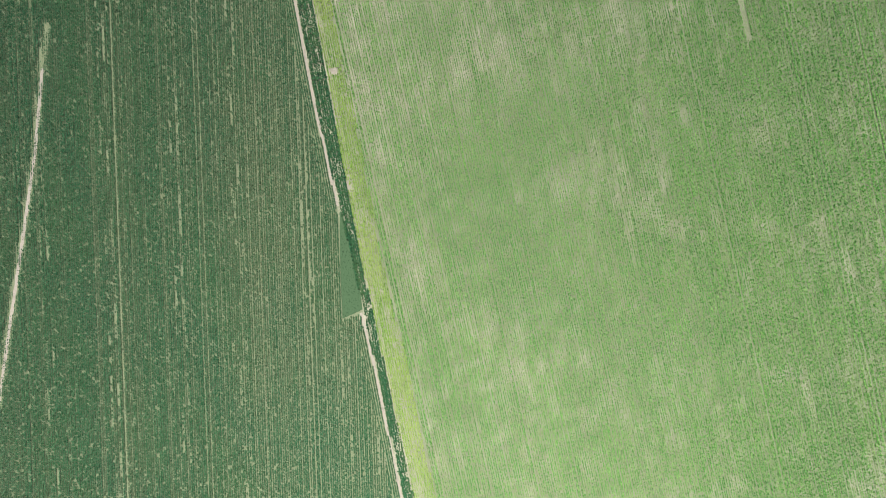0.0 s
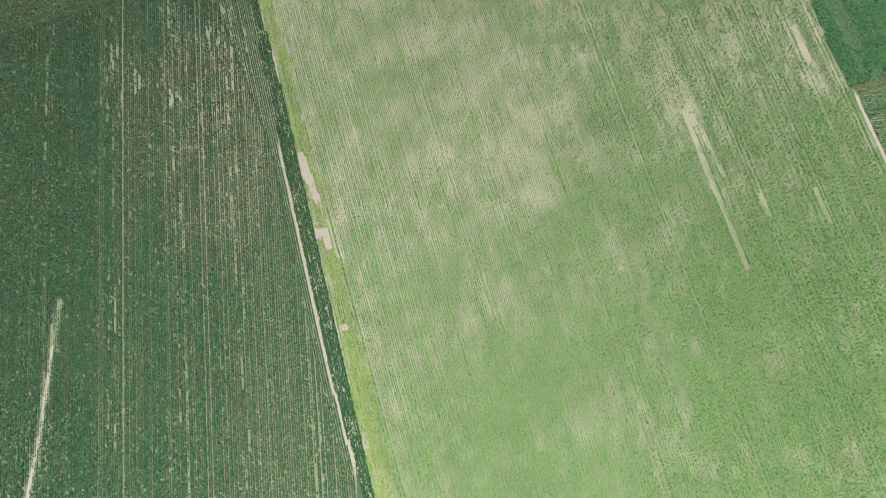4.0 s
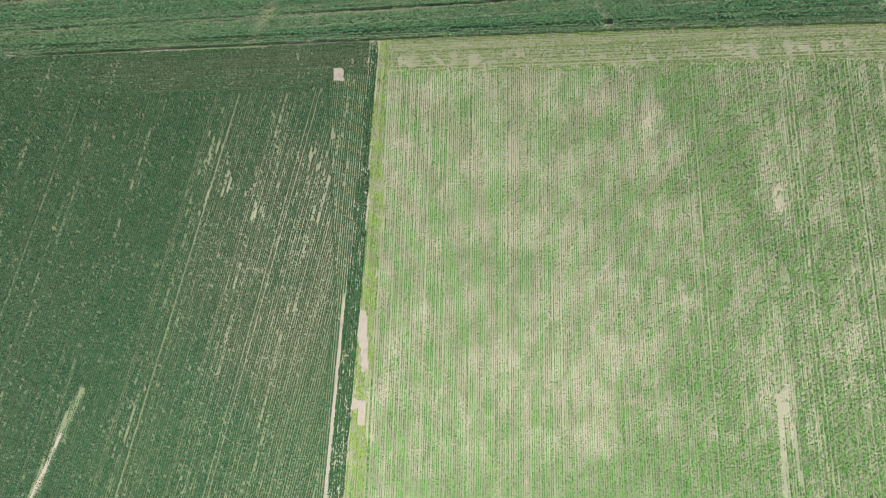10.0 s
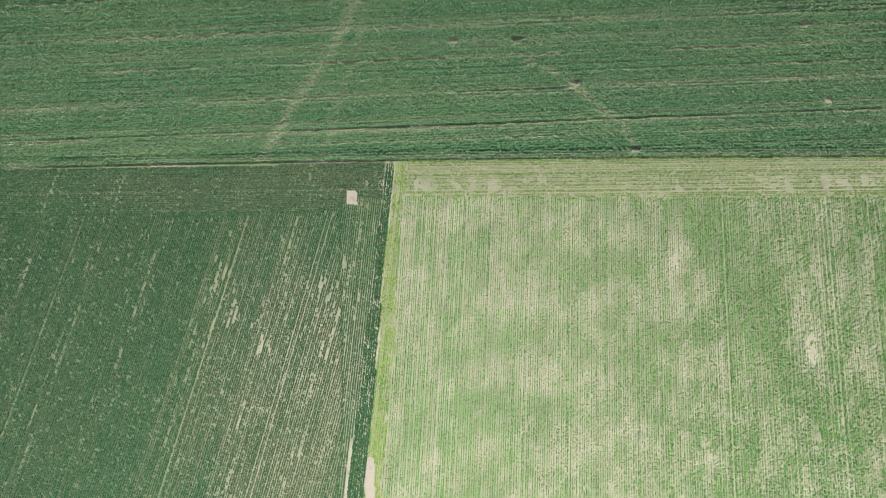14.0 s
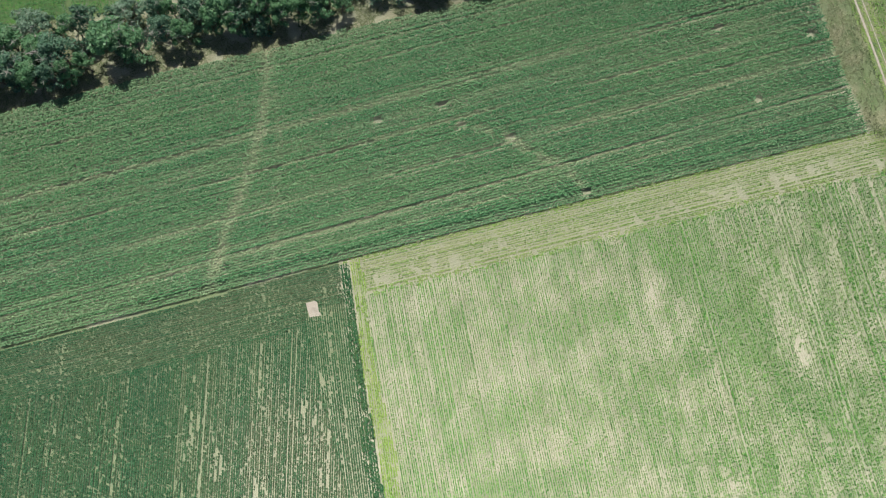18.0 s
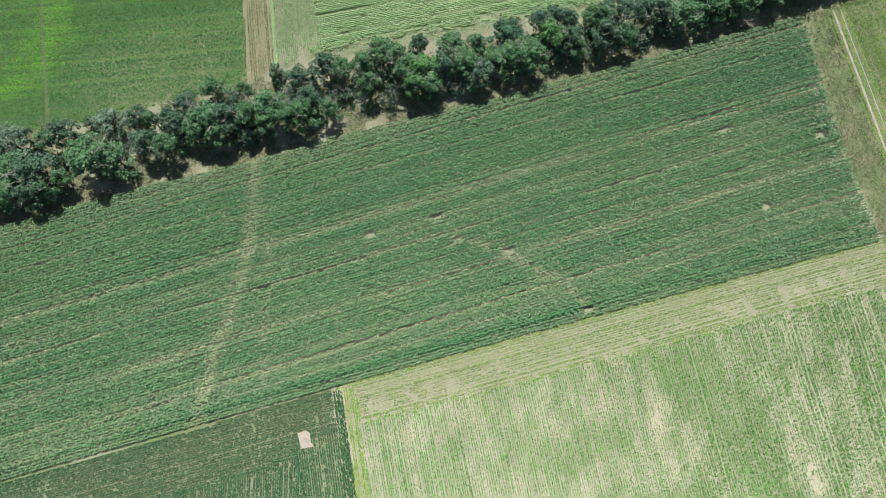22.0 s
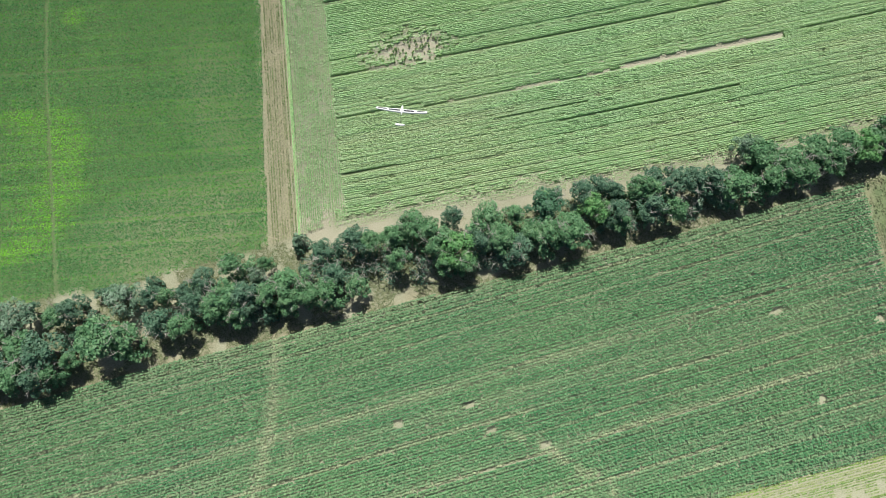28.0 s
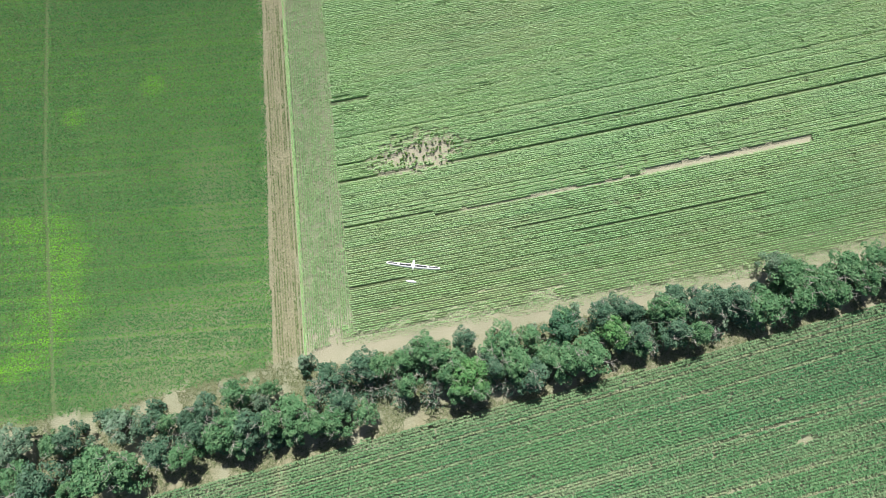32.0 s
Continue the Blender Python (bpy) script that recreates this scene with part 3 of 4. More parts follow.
def stand_meadow(x, y):
    wx, wy = x + 3 * (vnoise(x, y, 6, 1) - 0.5), y + 3 * (vnoise(x, y, 6, 2) - 0.5)
    bright = np.clip(1.1 * near(wx, wy, [(-50, 101), (-44, 103), (-37, 107), (-31, 115), (-28, 124), (-31, 131), (-40, 134)], 3.6, 0.9) + 0.35 * blob(wx, wy, -40, 116, 14, 16), 0, 1) * (0.6 + 0.4 * vnoise(x, y, 5, 3))
    bright = np.maximum(bright, np.maximum(0.65 * blob(x, y, -1, 158, 3.6, 3.6), 0.65 * blob(x, y, -21, 156, 3.6, 3.2)))
    d = 0.94 - 0.8 * near(x, y, [(-39.5, 80), (-37.9, 93), (-30.5, 143), (-21.1, 190), (-11, 240)], 0.4, 0.6)
    south = np.clip(1 - (y - meadow_south(x)) / 9, 0, 1)
    d = d - south * (0.05 + 0.7 * rng.random(np.shape(x))) - 0.7 * near(x, y, [(-60, 151), (-40.8, 146.6), (-8.2, 138.4), (2, 135)], 0.28, 0.5)
    brown = blob(wx, wy, -8, 97, 26, 11) + 0.5 * blob(wx, wy, 8, 120, 9, 20) + 0.4 * blob(wx, wy, -42, 121, 6, 6)
    return np.clip(d - 0.2 * brown * rng.random(np.shape(x)), 0, 1), np.clip(0.95 - 0.9 * bright * (0.65 + 0.35 * vnoise(x, y, 3, 4)) + 0.15 * (vnoise(x, y, 13, 3) - 0.5), 0, 1)


def stand_east(x, y):
    worn = near(x, y, [(soy_e + 8.2, v) for soy_e, v in ((132.5, -70), (130.8, -80), (129.9, -90), (129.4, -98))], 1.9, 0.9) * (fnoise(x, y, 2.6, 3) > 0.42)
    return np.clip(0.97 - 0.6 * worn * (0.4 + 0.6 * vnoise(x, y, 1.0, 2)), 0, 1), np.clip(0.97 - 0.75 * worn - 0.3 * (fnoise(x, y, 6.0, 1) > 0.6), 0, 1)


def stand_full(x, y):
    return 0.95 - 0.15 * vnoise(x, y, 3, 1), 0.97 - 0.12 * vnoise(x, y, 8, 2)


def stand_even(x, y):
    return 0.9 - 0.3 * (fnoise(x, y, 3.0, 2) > 0.62), 0.75 + 0.4 * (vnoise(x, y, 9, 3) - 0.5)


# ---- ground ----
def grown(x, y):
    """Weights of grass and straw on the ground; under the sunflowers the grass tone paints in lane shade."""
    grass, straw = np.zeros(np.shape(x)), np.zeros(np.shape(x))
    belt = (y > maize_north(x) - 1.5) & (y < np.maximum(sun_south(x), 0) + 1.0) & (x > 14) | (y > maize_north(x) - 1.5) & (y < meadow_south(x)) & (x <= 14)
    grass = np.where(belt, 0.18 + 0.4 * vnoise(x, y, 3.0, 1), grass)
    straw = np.where(belt, 0.75 * vnoise(x, y, 4.0, 2) * np.clip(1.5 - np.abs(y - maize_north(x) - 1) / 5, 0.3, 1.3), straw)
    grass = np.where(belt & (y < maize_north(x) + 2.5), 0.08 + 0.3 * vnoise(x, y, 2.6, 3), grass)
    grass = np.where(belt & (x > 14) & (y > sun_south(x) - 5), 0.05 + 0.2 * vnoise(x, y, 3.0, 1), grass)
    soy = (y < maize_south(x)) & (x > strip_east(y)) & (x < soy_east(y))
    grass = np.where(soy, 0.02 + 0.44 * soy_lush(x, y) + 0.2 * np.clip((-88 - y) / 45, 0, 1), grass)
    grass = np.where(soy & ((y > head_east(x)) | (x < strip_east(y) + 3.5)), 0.32, grass)
    straw = np.where(soy, 0.15 * vnoise(x, y, 11, 3), straw)
    left = (y < maize_south(x)) & (x < strip_west(y))
    grass = np.where(left, 0.62 - 0.25 * blob(x, y, -17, -48, 24, 38, -0.3) - 0.12 * blob(x, y, -16, -26, 24, 28, -0.25), grass)
    east = (x > np.where(y > -10, maize_east(y), soy_east(y))) & (y < maize_north(x))
    grass = np.where(east, 0.7 + 0.25 * vnoise(x, y, 2.5, 1), grass)
    grass = np.where(east & (y < -14), 0.88, grass)
    straw = np.where(east & (y > -14), 0.08 + 0.55 * (fnoise(x, y, 3.2, 4) > 0.55), straw)
    meadow = (y > meadow_south(x)) & (x < stubble_west(y))
    brown = blob(x, y, -8, 97, 30, 13) + 0.6 * blob(x, y, 8, 122, 11, 24)
    grass = np.where(meadow, 0.88 - 0.3 * np.clip(brown, 0, 1) * (0.6 + 0.4 * vnoise(x, y, 3, 2)), grass)
    straw = np.where(meadow, 0.3 * np.clip(brown, 0, 1), straw)
    stub = (x >= stubble_west(y)) & (x <= stubble_east(y)) & (y > 84)
    straw = np.where(stub, 0.8, straw)
    grass = np.where(stub, 0.3, grass)
    grass = np.where((x > stubble_east(y)) & (x < sun_west(y) + 4.5) & (y > 90), 0.3, grass)
    tall = (y > maize_south(x) + 1) & (y < maize_north(x) - 2) & (x < maize_east(y) - 3)
    grass = np.where(tall, 0.32, grass)
    # darker ground colour standing in for the deep shade between sunflower rows
    sunflower_shade = (x > sun_west(y) + 4) & (y > sun_south(x) + 6) & (blob(x, y, 55.5, 122.2, 12.5, 5.6, -0.1) < 0.1)
    white = np.abs(y + 0.122 * (x - 30) - 0.0001 * (x - 30) ** 2 - 110) < 2.4
    grass = np.where(sunflower_shade & ~(white & (x > 60) & (x < 145)), 0.7, grass)
    wedge = (y <= maize_south(x) + 0.5) & (y > maize_south(x) - 0.8)
    straw = np.where(wedge & (x > 9), 0.6, straw)
    grass = np.where(wedge & (x <= 9), 0.8, grass)
    return np.clip(grass, 0, 1), np.clip(straw, 0, 1)


def build_ground():
    xs = np.concatenate([[-2600, -1200, -500, -250], np.arange(-150, 216, 2.0), [300, 600, 1300, 2600]])
    ys = np.concatenate([[-2600, -1200, -600, -340], np.arange(-270, 241, 2.0), [300, 600, 1300, 2600]])
    gx, gy = np.meshgrid(xs, ys, indexing="ij")
    gz = np.zeros(gx.shape)
    nx, ny = gx.shape
    idx = np.arange(nx * ny).reshape(nx, ny)
    quads = np.stack([idx[:-1, :-1], idx[1:, :-1], idx[1:, 1:], idx[:-1, 1:]], -1).reshape(-1, 4)
    g, s = grown(gx, gy)
    me = array_mesh("ground", np.stack([gx, gy, gz], -1).reshape(-1, 3), quads, M_GROUND, [("grass", g.ravel()), ("straw", s.ravel())])
    return tagged(new("ground", me), "dry pale farm soil under crops and weeds", "ground", kind="structure")


build_ground()


def soil_patch(poly, material=M_SOIL, name="soil_patch", label="bare pale dry soil where no crop grew"):
    """Bare earth with a ragged edge, a hand's breadth of crumbs over the ground."""
    bm = bmesh.new()
    ring = []
    for (ax, ay), (bx, by) in zip(poly, poly[1:] + poly[:1]):
        steps = max(2, int(math.hypot(bx - ax, by - ay) / 0.3))
        for k in range(steps):
            t = k / steps
            ring.append((ax + (bx - ax) * t + random.uniform(-0.06, 0.06), ay + (by - ay) * t + random.uniform(-0.06, 0.06)))
    vs = [bm.verts.new((x, y, 0.012)) for x, y in ring]
    bm.faces.new(vs)
    me = bpy.data.meshes.new(name)
    bm.to_mesh(me)
    bm.free()
    me.materials.append(material)
    return tagged(new(name, me), label, name.replace("_", " "), kind="structure")


def soil_path(name, pts, half, z=0.01, label="narrow pale trodden earth path between two fields"):
    pts = np.array(pts, float)
    seg = np.r_[0, np.cumsum(np.hypot(*np.diff(pts, axis=0).T))]
    s = np.arange(0, seg[-1], 0.6)
    x, y = np.interp(s, seg, pts[:, 0]), np.interp(s, seg, pts[:, 1])
    dx, dy = np.gradient(x), np.gradient(y)
    n = np.hypot(dx, dy)
    w = half * (0.75 + 0.5 * rng.random((2, len(s))))
    a = np.stack([x - dy / n * w[0], y + dx / n * w[0], np.full(len(s), z)], -1)
    b = np.stack([x + dy / n * w[1], y - dx / n * w[1], np.full(len(s), z)], -1)
    verts = np.stack([a, b], 1).reshape(-1, 3)
    k = np.arange(len(s) - 1)
    quads = np.stack([2 * k + 1, 2 * k + 3, 2 * k + 2, 2 * k], 1)
    return tagged(new(name, array_mesh(name, verts, quads, M_SOIL)), label, "path", kind="structure")


for poly in PATCHES.values():
    soil_patch(poly)
soil_patch([(-12.9, -133.0), (-12.6, -142.0), (-15.6, -156.2), (-20.6, -156.7), (-18.0, -148.0), (-15.0, -139.0)], M_PATCH, "grass_patch", "short even green grass between two fields")
soil_path("field_path", PATH_WEST, 0.32)
soil_path("trodden_trail", TRAIL_WEST[1:], 0.36, label="pale trodden earth trail through dark crop rows")
soil_path("field_path", PATH_WEST_B, 0.3)
soil_path("lane_rut", [(154.8, 66), (153.9, 57), (151.8, 39), (150.2, 25.6), (147, 0), (146, -8)], 0.26, label="pale wheel rut of a farm lane")
soil_path("lane_rut", [(156.6, 66), (155.7, 57), (153.6, 39), (152.0, 25.6), (148.8, 0), (147.8, -8)], 0.09, label="narrow pale wheel rut of a farm lane")

soil_path("field_path", [(131.8, -99.6), (130.8, -104), (128.9, -120), (127, -140), (122, -170)], 0.4)

# ---- crops ----
R_SOY = math.pi / 2 - 0.122
R_LEFT = math.pi / 2 - 0.305
yellow = lambda y: np.interp(y, [-200, -113, -93, -81, -53, -38, -20, -2, 6], [5.0, 4.9, 4.4, 3.8, 3.2, 3.9, 3.4, 2.8, 2.9])
in_yellow = lambda x, y: (x > strip_east(y) + 0.15) & (x < strip_east(y) + yellow(y) + 1.2 * (vnoise(x * 0, y, 5, 2) - 0.5)) & (y < maize_south(x) - 1.2) & (y > -240)
in_soy = lambda x, y: (x > strip_east(y) + yellow(y) + 1.2 * (vnoise(x * 0, y, 5, 2) - 0.5) + 0.1) & (x < soy_east(y)) & (y < head_east(x)) & (y > -240)
in_soy_head = lambda x, y: (x > strip_east(y) + yellow(y) + 0.2) & (x < soy_east(y)) & (y >= head_east(x) + 0.2) & (y < maize_south(x) - 0.35)
side = lambda y: np.interp(y, [-240, -161, -160, -133, -132, -60, -45, -4, 0], [1.6, 1.6, 0.0, 0.0, 1.6, 1.6, 3.5, 9.2, 9.5])
in_left = lambda x, y: (x < strip_west(y) - 0.55 + 0.45 * (y > -72) - side(y) - 4.2 * ((y < -134) & (y > -157)) * np.clip((-134 - y) / 22, 0, 1)) & (y < head_west(x) + 0.5) & (x > -114) & (y > -200)
in_left_side = lambda x, y: (x < strip_west(y) + 0.35 * (y > -55) - 0.3) & (x >= strip_west(y) - 0.6 - side(y)) & (y < head_west(x) + 4.5) & (y > -200) & (side(y) > 0.5)
in_left_head = lambda x, y: (x < strip_west(y) - 0.1 - side(y) * (y < head_west(x) + 3.2)) & (y >= head_west(x) + 0.3) & (y < maize_south(x) - 0.7) & (x > -96)
in_strip = lambda x, y: (x > strip_west(y) + 0.38 - 0.2 * (y > -55)) & (x < strip_east(y) + 0.1) & (y < 7) & (y > -240)
in_maize = lambda x, y: (y > maize_south(x)) & (y < maize_north(x)) & (x < maize_east(y)) & (x > -96)
in_sun_edge = lambda x, y: (y > sun_south(x) - 1.2) & (y < sun_south(x) + 3.6) & (x > sun_west(y) + 1.0) & (x < 160)
in_sun = lambda x, y: (y > sun_south(x) + 0.9 + 0.8 * vnoise(x, y, 14, 3)) & (x > sun_west(y) + 3.4) & (x < 182) & (y < 198 - 0.33 * (x - 30) + 6)
in_sun_head = lambda x, y: (y > 85.5) & (x > stubble_east(y) + 0.8) & (x < sun_west(y) + 3.6) & (y < 215)
in_meadow = lambda x, y: (y > meadow_south(x)) & (x < stubble_west(y) + 0.4) & (x > -62) & (y < 200)
in_stubble = lambda x, y: (y > 85.5) & (x > stubble_west(y) + 1.1) & (x < stubble_east(y) - 0.2) & (y < 215)
in_east = lambda x, y: (x > soy_east(y) + 0.4) & (x < soy_east(y) + 11.0 + 1.5 * np.sin(y * 0.12)) & (y < -14) & (y > -98.6 - 0.1 * (x - 132))
in_east_far = lambda x, y: (x > soy_east(y) + 11.2 + 1.5 * np.sin(y * 0.12)) & (x < 172) & (y < -14) & (y > -98.6)
in_east_bank = lambda x, y: (y <= -98.8 - 0.1 * (x - 132)) & (y > -101.4 - 0.1 * (x - 132)) & (x > soy_east(y) + 1.6) & (x < 165)
in_east_south = lambda x, y: (y <= -101.8 - 0.1 * (x - 132)) & (x > np.interp(y, [-170, -140, -120, -104, -100], [122, 127, 128.9, 130.8, 131.8]) + 0.7) & (x < 160) & (y > -165)
in_thin = lambda x, y: (x > maize_east(y) + 0.2) & (x < lane_x(y) - 1.0) & (y > -3) & (y < maize_north(x) - 0.5)
in_far_east = lambda x, y: (x > lane_x(y) + 3.4) & (x < 200) & (y > -10) & (y < 60)

in_maize_edge = lambda x, y: (y > maize_south(x) - 0.2) & (y < maize_south(x) + 2.6) & (x < maize_east(y)) & (x > -96)
in_maize_main = lambda x, y: in_maize(x, y) & (y > maize_south(x) + 2.0)
crop_field("soybean_field", "thin light green soybean rows on pale dry soil", "crop field", in_soy, R_SOY, 0.5, (310, 45), (240, 60), (8, -20), 0.5, 0.19, M_SOY, 0.46, stand_soy, clump=0.32, gaps=0.035, jit=0.22, base=0.3, leaf=(3, 0.195, 0.13, 0.55), uneven=0.11)
crop_field("soybean_headland", "light green soybean rows sown across the field end", "crop field", in_soy_head, -0.064, 0.5, (40, 40), (60, 140), (20, 2), 0.22, 0.22, M_SOYHEAD, 0.4, stand_soy_head, base=0.3, clump=0.5, gaps=0.08, jit=0.4, leaf=(3, 0.19, 0.14, 0.4), uneven=0.12)
crop_field("yellow_soybean_field", "yellowish weedy soybean rows at the field edge", "crop strip", in_yellow, math.pi / 2 - 0.15, 0.5, (90, 90), (230, 70), (6, -50), 0.45, 0.21, M_YELLOW, 0.38, stand_yellow, base=0.3, clump=0.5, gaps=0.06, leaf=(4, 0.19, 0.13, 0.5), jit=0.8)
crop_field("dark_soybean_field", "dense dark green soybean rows with thin gaps", "crop field", in_left, R_LEFT, 0.5, (90, 285), (260, 60), (0, -20), 0.55, 0.25, M_LEFT, 0.46, stand_left, base=0.3, clump=0.45, gaps=0.04, jit=0.42, leaf=(5, 0.215, 0.155, 0.5), uneven=0.08)
crop_field("edge_soybean_field", "dark green soybean rows along the field edge", "crop field", in_left_side, math.pi / 2 - 0.155, 0.5, (40, 60), (200, 40), (5, -20), 0.5, 0.19, M_LEFT, 0.4, stand_left, clump=0.4, gaps=0.04, jit=0.35, base=0.3, leaf=(4, 0.23, 0.16, 0.45))
crop_field("dark_soybean_headland", "dark green soybean rows sown across the field end", "crop field", in_left_head, -0.062, 0.5, (40, 40), (160, 40), (0, 5), 0.45, 0.25, M_LEFT, 0.46, stand_left, base=0.3, clump=0.5, gaps=0.04, jit=0.7, leaf=(5, 0.205, 0.15, 0.5))
crop_field("tall_strip_field", "tall dark green crop strip between two fields", "crop strip", in_strip, math.pi / 2 - 0.155, 0.5, (60, 60), (250, 80), (3, -50), 0.8, 0.24, M_DARKSTRIP, 0.4, stand_even, base=0.3, clump=0.5, gaps=0.03, leaf=(5, 0.24, 0.16, 0.5))
crop_field("maize_field", "tall dense green maize rows with pale gaps", "crop field", in_maize_main, -0.038, 0.62, (95, 95), (150, 160), (0, 35), 1.6, 0.34, M_CORN, 0.4, stand_maize, base=0.42, clump=0.36, top=0.42, gaps=0.025, jit=0.5, leaf=(6, 0.30, 0.14, 0.5), uneven=0.045)
crop_field("maize_edge_field", "outer maize rows along the field edge", "crop field", in_maize_edge, -0.0617, 0.62, (10, 10), (150, 160), (10, 8.3), 1.35, 0.34, M_CORN, 0.4, stand_maize, base=0.3, clump=0.4, top=0.4, bend=lambda s: -0.00006 * s * s, gaps=0.02, jit=0.5, leaf=(5, 0.36, 0.15, 0.5))
crop_field("sunflower_field", "bright green sunflower rows with dark lanes", "crop field", in_sun, -0.1215, 0.5, (130, 210), (40, 190), (30, 110.4), 1.5, 0.13, M_SUNF, 0.42, stand_sun, base=0.68, clump=0.2, bend=lambda s: 0.0001 * s * s, gaps=0.04, jit=0.36, leaf=(3, 0.158, 0.125, 0.26), body=(0.65, 0.09), uneven=0.055)
crop_field("sunflower_edge_field", "sparse small sunflower plants on pale soil", "crop strip", in_sun_edge, -0.1215, 0.5, (130, 210), (40, 190), (30, 110.4), 0.8, 0.15, M_SUNHEAD, 0.5, stand_sun_edge, base=0.4, clump=0.5, bend=lambda s: 0.0001 * s * s, gaps=0.06, jit=0.8, leaf=(2, 0.2, 0.15, 0.35))
crop_field("sunflower_headland", "pale green sunflower rows along the field end", "crop field", in_sun_head, math.pi / 2 - 0.2, 0.5, (40, 40), (70, 120), (30, 130), 1.1, 0.19, M_SUNHEAD, 0.38, stand_sun_head, base=0.4, clump=0.4, gaps=0.03, jit=0.35, leaf=(4, 0.175, 0.14, 0.35))
crop_field("young_crop_field", "fresh green young crop with brighter patches", "crop field", in_meadow, -0.235, 0.5, (110, 240), (110, 80), (-30, 115), 0.4, 0.27, M_MEADOW, 0.44, stand_meadow, base=0.3, clump=0.6, gaps=0.04, jit=1.6, leaf=(4, 0.20, 0.13, 0.5))
crop_field("stubble_field", "dry straw stubble rows with green weeds on a track", "field track", in_stubble, math.pi / 2 - 0.2, 0.6, (30, 30), (60, 120), (22, 125), 0.4, 0.18, M_STUBBLE, 0.35, stand_stubble, clump=0.5, gaps=0.06, base=0.2, jit=0.8, leaf=(4, 0.18, 0.09, 0.6))
crop_field("east_strip_field", "dense dark green fodder crop strip beyond the thin field", "crop strip", in_east, math.pi / 2 - 0.1, 0.5, (100, 100), (150, 150), (140, -90), 0.7, 0.28, M_FODDER, 0.45, stand_east, base=0.4, clump=0.4, gaps=0.02, jit=1.2, leaf=(4, 0.23, 0.15, 0.45))
crop_field("east_meadow_field", "bright green even meadow crop", "crop field", in_east_far, math.pi / 2 - 0.1, 0.6, (100, 100), (150, 150), (145, -90), 0.4, 0.3, M_FODDER, 0.6, stand_full, base=0.5, clump=0.5, jit=1.5, leaf=(3, 0.3, 0.2, 0.4))
crop_field("east_grass_field", "yellowish green grass bank between two fields", "grass strip", in_east_bank, -0.1, 0.4, (20, 20), (60, 60), (135, -100), 0.3, 0.2, M_VERGE, 0.45, stand_even, base=0.3, clump=0.5, gaps=0.1, jit=1.5, leaf=(4, 0.2, 0.13, 0.5))
crop_field("beet_field", "coarse bluish green beet rows beyond an earth path", "crop field", in_east_south, -0.3, 0.6, (110, 40), (60, 60), (140, -110), 0.55, 0.3, M_CORN, 0.5, stand_even, base=0.3, clump=0.5, gaps=0.05, jit=0.6, leaf=(4, 0.3, 0.17, 0.5))
crop_field("thin_maize_field", "thin stunted maize rows beside the lane", "crop strip", in_thin, math.pi / 2 - 0.1, 0.6, (40, 40), (60, 80), (143, 25), 0.8, 0.2, M_VERGE, 0.4, stand_thin, clump=0.5, gaps=0.15, base=0.3, leaf=(5, 0.2, 0.09, 0.5))
crop_field("far_east_field", "pale green crop beyond the lane", "crop field", in_far_east, math.pi / 2 - 0.1, 0.6, (75, 75), (110, 80), (165, 20), 0.5, 0.27, M_WEED, 0.6, stand_even, base=0.3, clump=0.5, gaps=0.05, jit=0.5, leaf=(4, 0.21, 0.14, 0.4))


def scrub(name, label, count, where, span, height, size, material):
    """Countless grass and weed tufts: crossed pairs of leaning blades, joined."""
    x, y = rng.uniform(span[0], span[1], count * 4), rng.uniform(span[2], span[3], count * 4)
    ok = np.flatnonzero(where(x, y))[:count]
    x, y = x[ok], y[ok]
    n = len(x)
    quads, verts = [], []
    for turn in range(3):
        a = rng.uniform(0, math.pi, n)
        w, h = size * (0.5 + rng.random(n)), height * (0.3 + 0.9 * rng.random(n))
        lx, ly = rng.normal(0, 1.1, n) * h, rng.normal(0, 1.1, n) * h
        cx, cy = np.cos(a) * w, np.sin(a) * w
        z0 = np.full(n, 0.02)
        h = h * 0.55
        verts.append(np.stack([np.stack([x - cx, y - cy, z0], -1), np.stack([x + cx, y + cy, z0], -1),
                               np.stack([x + cx * 0.7 + lx, y + cy * 0.7 + ly, h], -1), np.stack([x - cx * 0.7 + lx, y - cy * 0.7 + ly, h * 0.9], -1)], 1).reshape(-1, 3))
    v = np.concatenate(verts)
    me = array_mesh(name, v, np.arange(len(v)).reshape(-1, 4), material, [("vigour", np.repeat(rng.random(len(v) // 4), 4))])
    return tagged(new(name, me), label, "grass", kind="stuff")


in_belt = lambda x, y: (y > maize_north(x) - 1.0) & (y < np.where(x > 14, sun_south(x) - 3.8, meadow_south(x) + 0.5)) & (vnoise(x, y, 3.0, 1) > 0.36)
scrub("belt_undergrowth", "dry and green tall grass under the trees", 24000, in_belt, (-75, 180, 54, 95), 0.5, 0.075, M_VERGE)
in_verge = lambda x, y: (np.abs(y - maize_south(x) + 0.55) < 0.6) & (x < 146) & (x > 9)
scrub("field_verge_grass", "yellowish verge grass along the maize", 5000, in_verge, (-90, 146, -4, 16), 0.3, 0.11, M_WEED)
in_lane = lambda x, y: ((np.abs(x - lane_x(y) - 1.0) < 2.6) & (np.abs(x - lane_x(y)) > 0.5) & (np.abs(x - lane_x(y) - 1.8) > 0.45)) & (y < 66)
scrub("lane_grass", "short green grass between the wheel ruts", 5000, in_lane, (140, 165, -12, 68), 0.2, 0.15, M_WEED)
in_green_line = lambda x, y: (np.abs(x - stubble_east(y) - 0.35) < 0.4) & (y > 84.5) & (y < 200)
